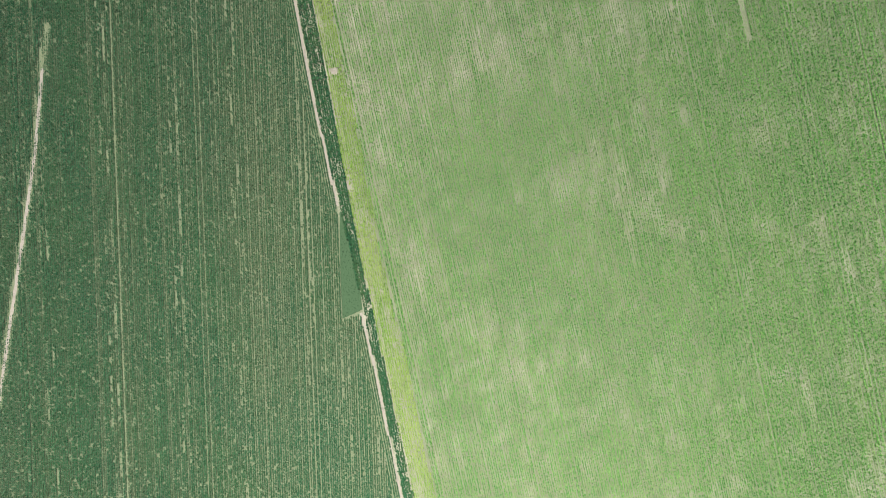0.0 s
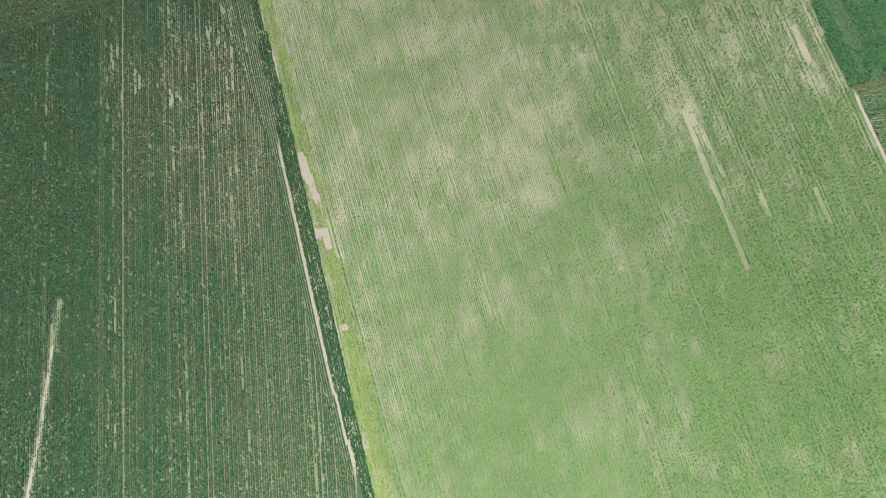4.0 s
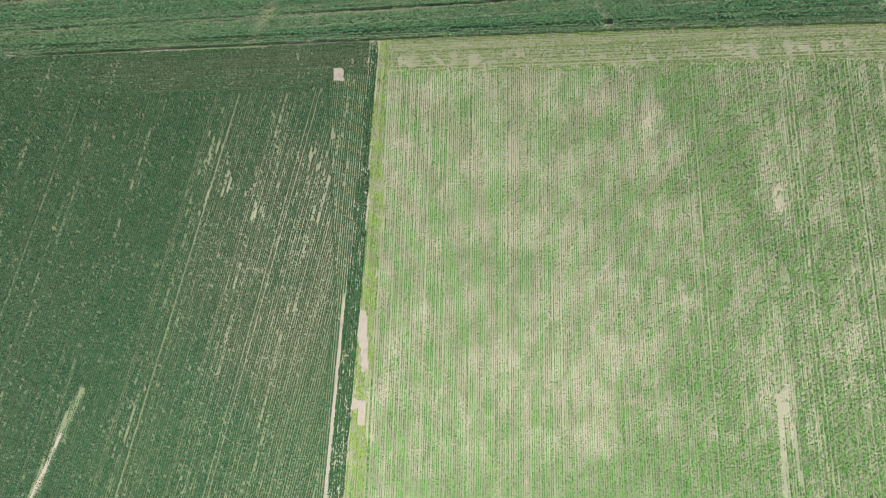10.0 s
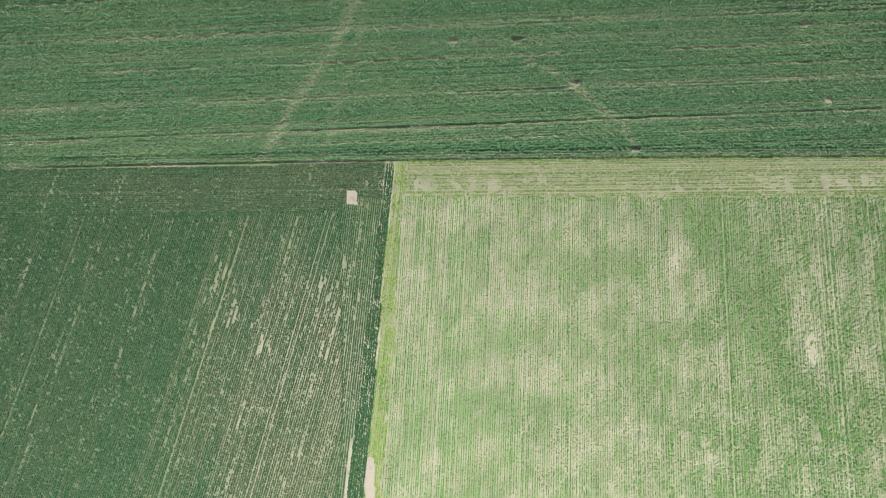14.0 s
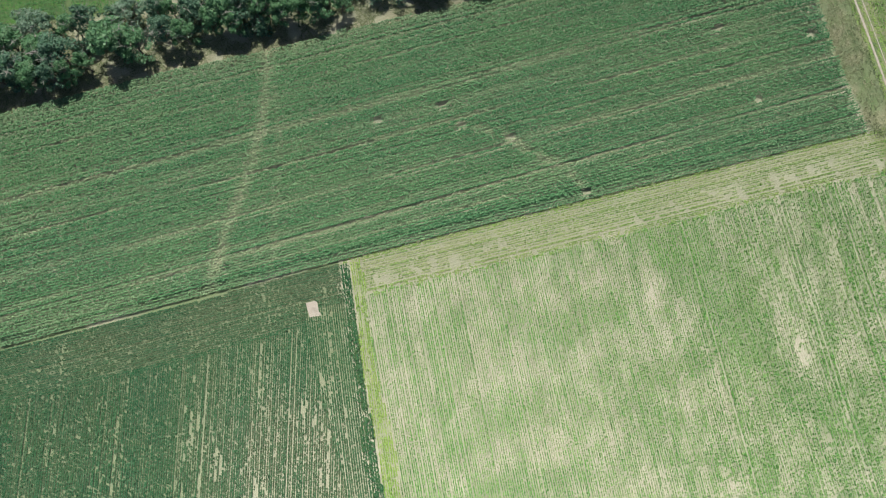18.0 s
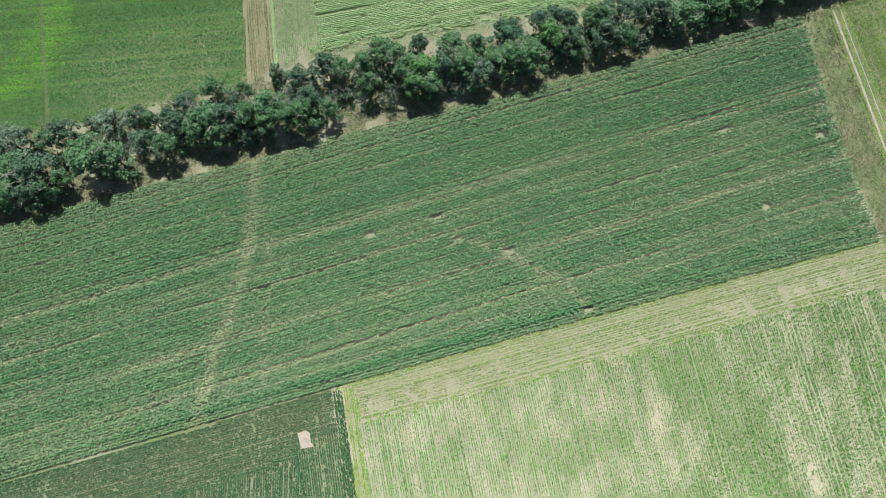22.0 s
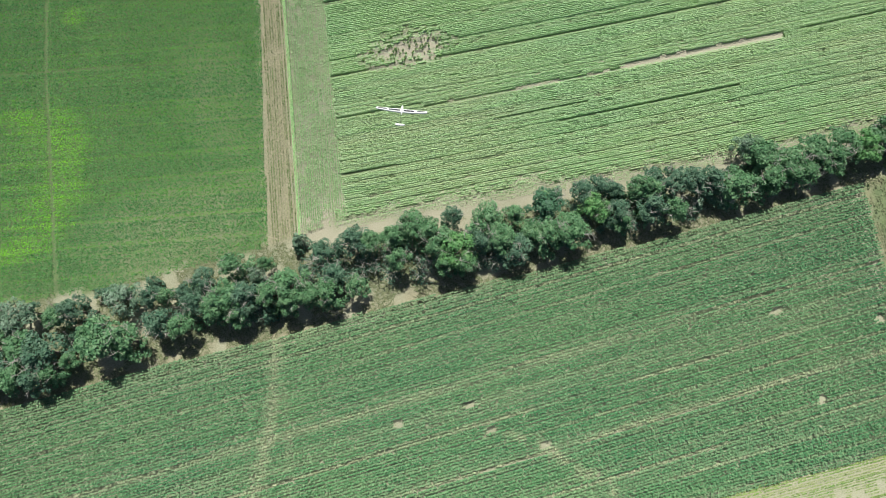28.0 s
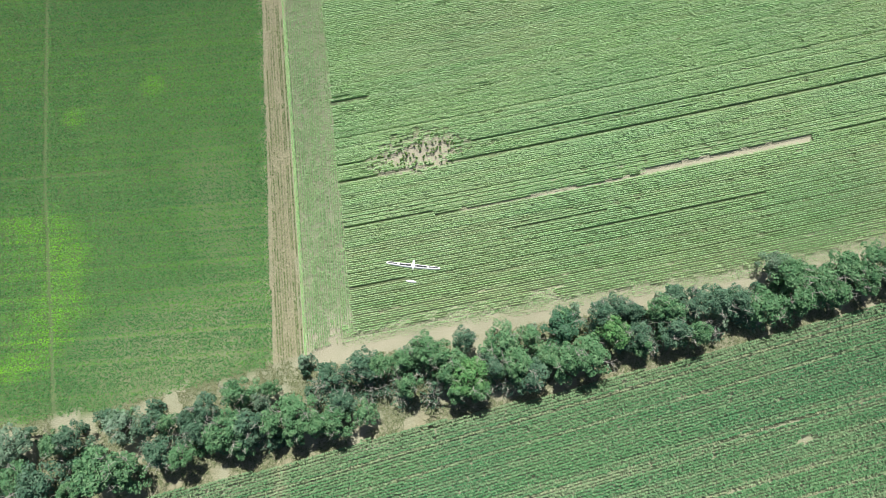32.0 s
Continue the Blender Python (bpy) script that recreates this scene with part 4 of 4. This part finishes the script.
crop_field("grass_line_field", "bright green grass line beside the track", "grass strip", in_green_line, math.pi / 2 - 0.202, 0.3, (8, 8), (60, 120), (26.4, 127), 0.3, 0.14, M_SUNHEAD, 0.5, stand_even, base=0.4, clump=0.8)
in_soil_edge = lambda x, y: (np.abs(y - head_east(x)) < 0.8) & (x > 14) & (x < 140)
scrub("headland_weeds", "pale weeds where the rows turn", 1000, in_soil_edge, (14, 140, -14, 2), 0.3, 0.14, M_WEED)

# ---- trees of the belt ----
def leaf_material(name, dark, mid, light):
    n = Nodes(name)
    col = n.mix(n.ramp(n.island(), 0.1, 0.9), dark, mid)
    col = n.mix(n.math("MULTIPLY", n.ramp(n.noise(1.1, 3.0), 0.42, 0.68), 0.75), col, light)
    col = n.mix(n.math("MULTIPLY", n.obj_random(), 0.45), col, mid)
    return n.done(col, 0.5, None, 0.05, 0.3, trans=0.25)


def bark_material(name, a, b):
    n = Nodes(name)
    f = n.noise(0.25, 4.0, 0.7, (1.0, 1.0))
    return n.done(n.mix(n.ramp(f, 0.3, 0.7), a, b), 0.9, f, 0.04, 0.15)


M_LEAF = {
    "g": leaf_material("broad_leaf", (0.080, 0.206, 0.100), (0.144, 0.310, 0.142), (0.328, 0.516, 0.279)),
    "d": leaf_material("dark_leaf", (0.068, 0.160, 0.105), (0.114, 0.233, 0.142), (0.255, 0.387, 0.256)),
    "y": leaf_material("fresh_leaf", (0.090, 0.247, 0.091), (0.154, 0.356, 0.125), (0.309, 0.537, 0.227)),
    "p": leaf_material("pale_leaf", (0.120, 0.227, 0.142), (0.219, 0.340, 0.227), (0.389, 0.516, 0.386)),
    "r": leaf_material("dense_leaf", (0.055, 0.154, 0.091), (0.090, 0.222, 0.125), (0.190, 0.340, 0.198)),
}
M_BARK = bark_material("grey_bark", (0.13, 0.11, 0.09), (0.22, 0.195, 0.165))
M_TWIG = bark_material("bare_twig", (0.32, 0.30, 0.27), (0.48, 0.45, 0.41))


def tube(verts, quads, a, b, ra, rb, sides=6, rings=3, sway=0.0, rnd=random):
    """A tapered, slightly bent limb from a to b, added to the lists."""
    a, b = Vector(a), Vector(b)
    d = (b - a).normalized()
    u = d.orthogonal().normalized()
    v = d.cross(u)
    bow = (u * rnd.uniform(-1, 1) + v * rnd.uniform(-1, 1)) * sway
    first = len(verts)
    for k in range(rings + 1):
        t = k / rings
        c = a.lerp(b, t) + bow * math.sin(math.pi * t)
        r = ra + (rb - ra) * t
        for j in range(sides):
            w = 2 * math.pi * j / sides
            verts.append(c + (u * math.cos(w) + v * math.sin(w)) * r)
    for k in range(rings):
        for j in range(sides):
            p, q = first + k * sides + j, first + k * sides + (j + 1) % sides
            quads.append((p, q, q + sides, p + sides))


def tree(kind, seed, label, leaves=1500, radius=3.0, height=9.0, flat=0.72, bare=4):
    """A broad-leaved tree of the given crown radius: trunk, limbs, and a crown of lobes of small leaf sprays."""
    rnd = random.Random(seed)
    g = np.random.default_rng(seed)
    root = tagged(new("tree"), label, "tree", "trees of the belt")
    tv, tq = [], []
    lean = Vector((rnd.uniform(-0.3, 0.3), rnd.uniform(-0.3, 0.3), 0))
    fork = Vector((0, 0, height * 0.33)) + lean
    tube(tv, tq, (0, 0, -0.15), fork, 0.20, 0.13, 8, 4, 0.1, rnd)
    trunk = new("trunk", array_mesh("trunk", tv, tq, M_BARK))
    trunk.parent = root
    lobes = []
    count = rnd.randint(30, 38)
    for k in range(count):
        w = 2 * math.pi * (k + rnd.uniform(-0.3, 0.3)) / count * 2.4
        rr = radius * math.sqrt((k + 0.4) / count) * rnd.uniform(0.55, 1.14)
        z = height * (0.86 - 0.42 * (rr / radius) ** 1.7) + rnd.uniform(-1.6, 0.9)
        lobes.append((Vector((math.cos(w) * rr, math.sin(w) * rr, z)), radius * rnd.uniform(0.14, 0.31)))
    for k, (c, r) in enumerate(lobes[::3]):
        lv, lq = [], []
        tube(lv, lq, fork - Vector((0, 0, rnd.uniform(0, height * 0.12))), c - Vector((0, 0, r * 0.3)), 0.085, 0.025, 5, 3, 0.3, rnd)
        limb = new("limb", array_mesh("limb", lv, lq, M_BARK))
        limb.parent = root
    for k in range(bare):
        w, out = rnd.uniform(0, 2 * math.pi), radius * rnd.uniform(0.55, 1.05)
        tip = Vector((math.cos(w) * out, math.sin(w) * out, height * rnd.uniform(0.72, 0.98)))
        bv, bq = [], []
        tube(bv, bq, fork, tip, 0.07, 0.025, 5, 4, 0.4, rnd)
        for j in range(7):
            at = fork.lerp(tip, rnd.uniform(0.5, 1.0))
            tube(bv, bq, at, at + Vector((rnd.uniform(-1, 1), rnd.uniform(-1, 1), rnd.uniform(0.1, 0.9))), 0.035, 0.014, 4, 2, 0.15, rnd)
        dead = new("dead_branch", array_mesh("dead_branch", bv, bq, M_TWIG))
        dead.parent = root
    weights = np.array([r * r for _, r in lobes])
    pick = g.choice(len(lobes), leaves, p=weights / weights.sum())
    cen = np.array([c for c, _ in lobes])[pick]
    rad = np.array([r for _, r in lobes])[pick]
    d = g.normal(size=(leaves, 3))
    d[:, 2] = np.abs(d[:, 2]) * 0.9 - 0.35
    d /= np.linalg.norm(d, axis=1)[:, None]
    shell = rad * (0.62 + 0.58 * g.random(leaves))
    pos = cen + d * shell[:, None] * np.array([1, 1, flat])
    nrm = d * 0.95 + g.normal(size=(leaves, 3)) * 0.38 + np.array([0, 0, 0.2])
    nrm /= np.linalg.norm(nrm, axis=1)[:, None]
    u = np.cross(nrm, g.normal(size=(leaves, 3)))
    u /= np.linalg.norm(u, axis=1)[:, None]
    v = np.cross(nrm, u)
    a = (0.11 + 0.14 * g.random(leaves))[:, None]
    b = a * (0.55 + 0.35 * g.random(leaves))[:, None]
    droop = nrm * a * 0.25
    verts = np.stack([pos - u * a - droop, pos - v * b, pos + u * a - droop, pos + v * b], 1).reshape(-1, 3)
    crown = new("crown", array_mesh("crown", verts, np.arange(4 * leaves).reshape(-1, 4), M_LEAF[kind]))
    crown.parent = root
    return root


def bare_shrub(seed):
    """A half-dead shrub: a fan of bare grey branches with few leaves."""
    rnd = random.Random(seed)
    root = tagged(new("shrub"), "half-dead shrub with bare grey branches under trees", "shrub", "shrubs of the belt")
    g = np.random.default_rng(seed)
    for k in range(9):
        w = rnd.uniform(0, 2 * math.pi)
        tip = Vector((math.cos(w) * rnd.uniform(1.0, 2.4), math.sin(w) * rnd.uniform(1.0, 2.4), rnd.uniform(3.2, 5.6)))
        bv, bq = [], []
        tube(bv, bq, (rnd.uniform(-0.3, 0.3), rnd.uniform(-0.3, 0.3), 0.05), tip, 0.09, 0.035, 5, 3, 0.35, rnd)
        for j in range(5):
            t = rnd.uniform(0.4, 1.0)
            at = tip * t
            tube(bv, bq, at, at + Vector((rnd.uniform(-1.1, 1.1), rnd.uniform(-1.1, 1.1), rnd.uniform(0.1, 1.0))), 0.04, 0.015, 4, 2, 0.15, rnd)
        branch = new("branch", array_mesh("branch", bv, bq, M_TWIG))
        branch.parent = root
    n = 260
    pos = g.normal(size=(n, 3)) * np.array([1.1, 1.1, 0.9]) + np.array([0, 0, 2.4])
    u, v = g.normal(size=(n, 3)) * 0.17, g.normal(size=(n, 3)) * 0.13
    verts = np.stack([pos - u, pos - v, pos + u, pos + v], 1).reshape(-1, 3)
    leaves = new("leaves", array_mesh("leaves", verts, np.arange(4 * n).reshape(-1, 4), M_LEAF["d"]))
    leaves.parent = root
    return root


LABELS = {"g": "broad green leafy tree in a dense belt", "d": "dark bluish green tree in a dense belt", "y": "fresh yellowish green tree in a dense belt",
          "p": "pale grey-green bushy tree at the belt's edge", "r": "round dense dark green tree at the belt's edge"}
# x, y and crown radius
BROAD_WEST = [(-44.4, 78.1, 3.7), (-36.3, 82.8, 2.5), (-35.7, 71.6, 1.9), (-27.2, 74.5, 4.7), (-22.8, 72.4, 3.5), (-12.6, 79.5, 1.7), (-11.1, 71.6, 2.5),
              (-2.9, 73.9, 3.2), (3.2, 81.3, 3.0), (-0.2, 74.3, 3.7), (1.0, 69.7, 2.2), (9.5, 80.0, 1.7), (9.2, 73.1, 3.0), (13.8, 73.5, 3.5), (12.3, 69.0, 2.2),
              (17.0, 70.0, 2.7), (21.1, 68.7, 3.0), (-50.9, 82.0, 3.7), (-56.9, 75.6, 3.5), (-48.3, 71.6, 3.0), (-39.5, 69.9, 2.2), (-61.1, 82.3, 3.5), (-66.0, 77.5, 3.6)]
BROAD_MID = [(33.1, 77.5, 2.5), (27.1, 68.0, 2.2), (37.8, 72.1, 2.2), (38.1, 77.2, 2.5), (42.9, 78.1, 3.2), (46.0, 75.8, 3.2), (47.1, 72.3, 3.0), (46.9, 66.4, 2.0),
             (51.8, 65.1, 2.2), (59.0, 74.2, 3.5), (60.9, 68.4, 3.2), (65.4, 73.6, 2.2), (67.9, 68.8, 2.5), (71.1, 66.2, 3.5), (75.7, 64.9, 3.7)]
BROAD_EAST = [(87.5, 63.6, 2.0), (93.9, 70.9, 2.7), (95.6, 69.6, 3.0), (99.3, 62.6, 2.5), (114.7, 64.0, 3.5), (122.3, 69.3, 3.7), (121.6, 63.1, 3.5), (127.8, 65.1, 3.7),
              (130.7, 61.6, 2.7), (134.8, 66.9, 3.5), (137.0, 62.2, 3.0), (141.1, 66.1, 3.7), (150.5, 65.8, 3.7), (154.5, 63.9, 3.5), (164.8, 63.9, 3.5), (170.2, 65.0, 3.5)]
DARK_WEST = [(-42.3, 86.0, 1.6), (-40.5, 75.7, 4.0), (-32.5, 82.8, 2.7), (-16.0, 80.6, 2.0), (-15.2, 74.2, 3.0), (-6.9, 76.4, 2.5), (-4.0, 80.3, 2.7), (-8.8, 79.6, 1.9),
             (3.9, 74.2, 3.2), (23.1, 78.1, 2.7), (23.5, 72.9, 2.7), (29.6, 78.6, 3.0), (-51.5, 75.0, 3.7), (-56.2, 82.5, 3.7), (-43.4, 70.0, 2.7), (-62.7, 76.2, 3.5)]
DARK_EAST = [(52.3, 77.2, 2.2), (56.4, 70.0, 2.5), (62.9, 65.0, 3.2), (81.7, 73.5, 3.0), (85.5, 73.6, 2.5), (86.9, 66.5, 2.7), (87.8, 72.0, 2.2), (94.8, 65.0, 3.0),
             (100.7, 69.9, 3.2), (105.4, 68.4, 3.2), (109.6, 67.1, 3.0), (159.9, 65.5, 3.7), (176.0, 63.0, 3.6)]
FRESH = [(50.3, 69.3, 3.7), (82.6, 69.0, 3.0), (145.4, 63.4, 3.5)]
PALE = [(-45.1, 85.0, 3.5), (-21.9, 82.5, 3.2), (7.1, 78.2, 1.7), (120.6, 72.1, 2.5)]
SHRUBS = [(-36.2, 77.9), (-18.7, 75.9), (17.7, 74.8), (28.5, 72.6), (32.2, 72.7), (43.0, 70.4), (58.0, 65.4), (103.1, 64.0), (35.5, 70.0), (55.0, 72.5), (90.5, 68.5), (104.5, 63.0), (25.5, 75.5), (30.5, 75.5), (35.8, 74.5), (40.5, 74.2), (41.5, 67.8), (54.5, 67.2), (63.5, 70.5), (79.0, 68.5), (-30.5, 79.0), (-10.0, 75.0), (19.5, 78.0), (112.0, 62.5), (90.0, 64.0), (-47.0, 75.0), (6.0, 70.5)]


def plant(places, masters):
    for k, (x, y, r) in enumerate(places):
        s = r / 3.0 * 1.2
        tall = (6.2 + 1.4 * r) / 9.0 * random.uniform(0.9, 1.12)
        y += 1.1 * min(1.0, max(0.0, (float(maize_north(x)) + 9.0 - y) / 5.0))
        m = pose(x, y, 0, 0, 0, random.uniform(0, 360)) @ Matrix.Diagonal((s, s, tall, 1))
        if k < len(masters):
            masters[k].matrix_basis = m
        else:
            copy_thing(masters[k % len(masters)], m).matrix_basis = m


plant(BROAD_WEST + BROAD_MID + BROAD_EAST, [tree("g", 11 + k, LABELS["g"], 3000) for k in range(4)])
plant(DARK_WEST + DARK_EAST, [tree("d", 31 + k, LABELS["d"], 3000) for k in range(3)])
plant(FRESH, [tree("y", 51, LABELS["y"], 2600)])
plant(PALE, [tree("p", 61, LABELS["p"], 2400)])
plant([(73.1, 73.6, 3.3)], [tree("r", 71, LABELS["r"], 3200)])
shrub_masters = [bare_shrub(81), bare_shrub(82)]
for k, (x, y) in enumerate(SHRUBS):
    m = pose(x, y, 0, 0, 0, random.uniform(0, 360))
    if k < 2:
        shrub_masters[k].matrix_basis = m
    else:
        copy_thing(shrub_masters[k % 2], m)


def bush(kind, seed, label):
    """A low leafy bush of the undergrowth."""
    root = tree(kind, seed, label, 480, 1.3, 2.6, 0.8, 0)
    root.name = "bush"
    return tagged(root, label, "bush", "bushes of the belt")


bush_masters = [bush("d", 91, "low dark leafy bush under the belt trees"), bush("p", 92, "low pale leafy bush at the belt's edge"), bush("g", 93, "low green leafy bush under the belt trees")]
spots = random.Random(5)
for k in range(85):
    x = spots.uniform(-62, 172)
    low, high = float(maize_north(x)) + 4.2, float(sun_south(x) if x > 14 else meadow_south(x)) - 1.5
    s = spots.uniform(0.8, 1.9)
    m = pose(x, spots.uniform(low, high), 0, 0, 0, spots.uniform(0, 360)) @ Matrix.Diagonal((s, s, s * spots.uniform(0.8, 1.3), 1))
    if k < 3:
        bush_masters[k].matrix_basis = m
    else:
        copy_thing(bush_masters[(0, 2, 1, 2, 0)[k % 5]], m).matrix_basis = m

# ---- the solar glider ----
def plain(name, color, rough, spec=0.5, grime=0.08):
    n = Nodes(name)
    f = n.noise(0.4, 4.0, 0.6)
    return n.done(n.mix(n.ramp(f, 0.35, 0.7), color, tuple(c * (1 - grime) for c in color)), rough, None, 0.01, spec)


M_WHITE = plain("white_gelcoat", (0.82, 0.83, 0.83), 0.35)
M_CELL = plain("solar_cell_blue", (0.010, 0.011, 0.018), 0.6, 0.1)
M_BOOM = plain("carbon_tube", (0.05, 0.05, 0.05), 0.45)


def part(name, verts, quads, material, parent, label=""):
    ob = new(name, array_mesh(name, verts, quads, material))
    ob.parent = parent
    return tagged(ob, label)


def loft(sections):
    """Rings of equal length joined into a skin with closed ends."""
    verts, quads = [], []
    n = len(sections[0])
    for ring in sections:
        verts += ring
    for k in range(len(sections) - 1):
        for j in range(n):
            a, b = k * n + j, k * n + (j + 1) % n
            quads.append((a, b, b + n, a + n))
    for base in (0, (len(sections) - 1) * n):
        for j in range(1, n // 2):
            quads.append((base + j - 1 + (0 if j == 1 else 0), base + j, base + n - 1 - j, base + n - j if j > 0 else base))
    return verts, quads


def airfoil(x, y_lead, chord, z, thick):
    """A closed wing section at span x; the leading edge points to +y."""
    up = [(0.0, 0.0), (0.08, 0.55), (0.3, 1.0), (0.65, 0.6), (1.0, 0.04)]
    ring = [(x, y_lead - c * chord, z + t * thick) for c, t in up]
    ring += [(x, y_lead - c * chord, z - t * thick * 0.35) for c, t in reversed(up[1:-1])]
    return ring


def half_span(t, side):
    """Place, leading edge, chord and height of the wing at share t of its half span."""
    chord = 0.98 if t < 0.12 else 0.98 - 0.42 * ((t - 0.12) / 0.88) ** 1.4
    return side * 5.78 * t, 0.52 - 0.16 * t, chord, 0.16 + 0.32 * t * t


def solar_glider():
    root = tagged(new("solar_glider"), "white solar-powered glider with dark solar cells, flying", "aircraft")
    for side in (-1, 1):
        secs = [airfoil(*half_span(t, side), 0.09) for t in (0.0, 0.12, 0.3, 0.5, 0.7, 0.88, 0.97)]
        x, lead, chord, z = half_span(1.0, side)
        secs.append(airfoil(x, lead - 0.1, chord * 0.62, z + 0.03, 0.03))
        v, q = loft(secs)
        wing = part("wing", v, q, M_WHITE, root)
        edges = [0.075 + 0.053 * k for k in range(9)] + [0.585 + 0.085 * k for k in range(5)]
        for k in range(len(edges) - 1):
            if k == 8:
                continue
            inner = k < 8
            cv, cq = [], []
            for t in (edges[k] + 0.0015, edges[k + 1] - 0.0015):
                x, lead, chord, z = half_span(t, side)
                for c in (0.17, 0.34, 0.56 if inner else 0.48):
                    h = np.interp(c, [0.08, 0.3, 0.65, 1.0], [0.55, 1.0, 0.6, 0.04]) * 0.09
                    cv.append((x, lead - c * chord, z + h + 0.012))
            cq = [(0, 3, 4, 1), (1, 4, 5, 2)]
            part("solar_cell", cv, cq, M_CELL, wing, "dark blue solar cell")
    rings = []
    for y, w, h, z in ((1.45, 0.05, 0.05, 0.02), (1.32, 0.16, 0.15, 0.02), (0.95, 0.27, 0.24, 0.04), (0.4, 0.30, 0.27, 0.06), (-0.3, 0.26, 0.22, 0.08), (-0.72, 0.12, 0.11, 0.1), (-0.9, 0.05, 0.05, 0.1)):
        rings.append([(math.cos(a) * w, y, z + math.sin(a) * h) for a in [2 * math.pi * j / 12 for j in range(12)]])
    part("fuselage", *loft(rings), M_WHITE, root, "white rounded fuselage pod")
    rings = [[(math.cos(a) * r, y, 0.1 + math.sin(a) * r) for a in [2 * math.pi * j / 8 for j in range(8)]] for y, r in ((-0.8, 0.045), (-2.0, 0.04), (-3.55, 0.03))]
    part("tail_boom", *loft(rings), M_BOOM, root, "thin black tail boom")
    for side in (-1, 1):
        secs = []
        for t, chord in ((0.0, 0.56), (0.35, 0.56), (0.75, 0.44), (0.95, 0.26), (1.0, 0.12)):
            secs.append(airfoil(side * 1.12 * t, -3.02 - 0.10 * t - (0.56 - chord) * 0.4, chord, 0.14 + 0.30 * t, 0.035))
        part("tail_fin", *loft(secs), M_WHITE, root)
    return root


glider = solar_glider()
glider.matrix_basis = pose(46.63, 89.29, 41.0, 0, 0, -24.2) @ Matrix.Diagonal((0.758, 0.758, 0.758, 1))


# ---- single sunflower plants where the stand failed ----
M_STEM = plain("sunflower_stem", (0.20, 0.30, 0.12), 0.8, 0.2)
M_HEAD = plain("green_flower_head", (0.36, 0.44, 0.14), 0.8, 0.2)


def sunflower(seed):
    """One young sunflower: stem, a rosette of broad leaves and a green flower head."""
    rnd = random.Random(seed)
    root = tagged(new("sunflower"), "single young sunflower standing on bare soil", "plant", "sunflowers of the gap")
    v, q = [], []
    tube(v, q, (0, 0, -0.05), (0.03, 0.05, 1.15), 0.025, 0.018, 6, 3, 0.03, rnd)
    part("stem", v, q, M_STEM, root)
    turn = rnd.uniform(0, 6.3)
    for k in range(9):
        w, z, r = turn + k * 2.4, 0.35 + 0.085 * k, 0.40 - 0.016 * k
        c, s = math.cos(w), math.sin(w)
        out = [(0.04, 0, 0.0), (0.45 * r, 0.42 * r, 0.06), (r, 0, -0.06), (0.45 * r, -0.42 * r, 0.06), (0.5 * r, 0, 0.02)]
        pts = [(a * c - b * s, a * s + b * c, z + h) for a, b, h in out]
        part("leaf", pts, [(0, 3, 4, 1), (1, 4, 3, 2)], M_SUNLEAF, root)
    rings = [[(math.cos(a) * r + 0.03, math.sin(a) * r + 0.05, z) for a in [2 * math.pi * j / 8 for j in range(8)]] for z, r in ((1.12, 0.03), (1.15, 0.09), (1.18, 0.08), (1.19, 0.02))]
    part("flower_head", *loft(rings), M_HEAD, root)
    return root


M_SUNLEAF = plain("sunflower_single_leaf", (0.13, 0.26, 0.08), 0.75, 0.15, 0.3)
sunflower_masters = [sunflower(201), sunflower(202)]
where = random.Random(9)
for k in range(150):
    a, r = where.uniform(0, 2 * math.pi), math.sqrt(where.random())
    x, y = 55.5 + 12.0 * r * math.cos(a), 122.2 + 4.6 * r * math.sin(a) - 0.1 * 12.0 * r * math.cos(a)
    s = where.uniform(0.7, 1.15)
    m = pose(x, y, 0, 0, 0, where.uniform(0, 360)) @ Matrix.Diagonal((s, s, s, 1))
    if k < 2:
        sunflower_masters[k].matrix_basis = m
    else:
        copy_thing(sunflower_masters[k % 2], m).matrix_basis = m
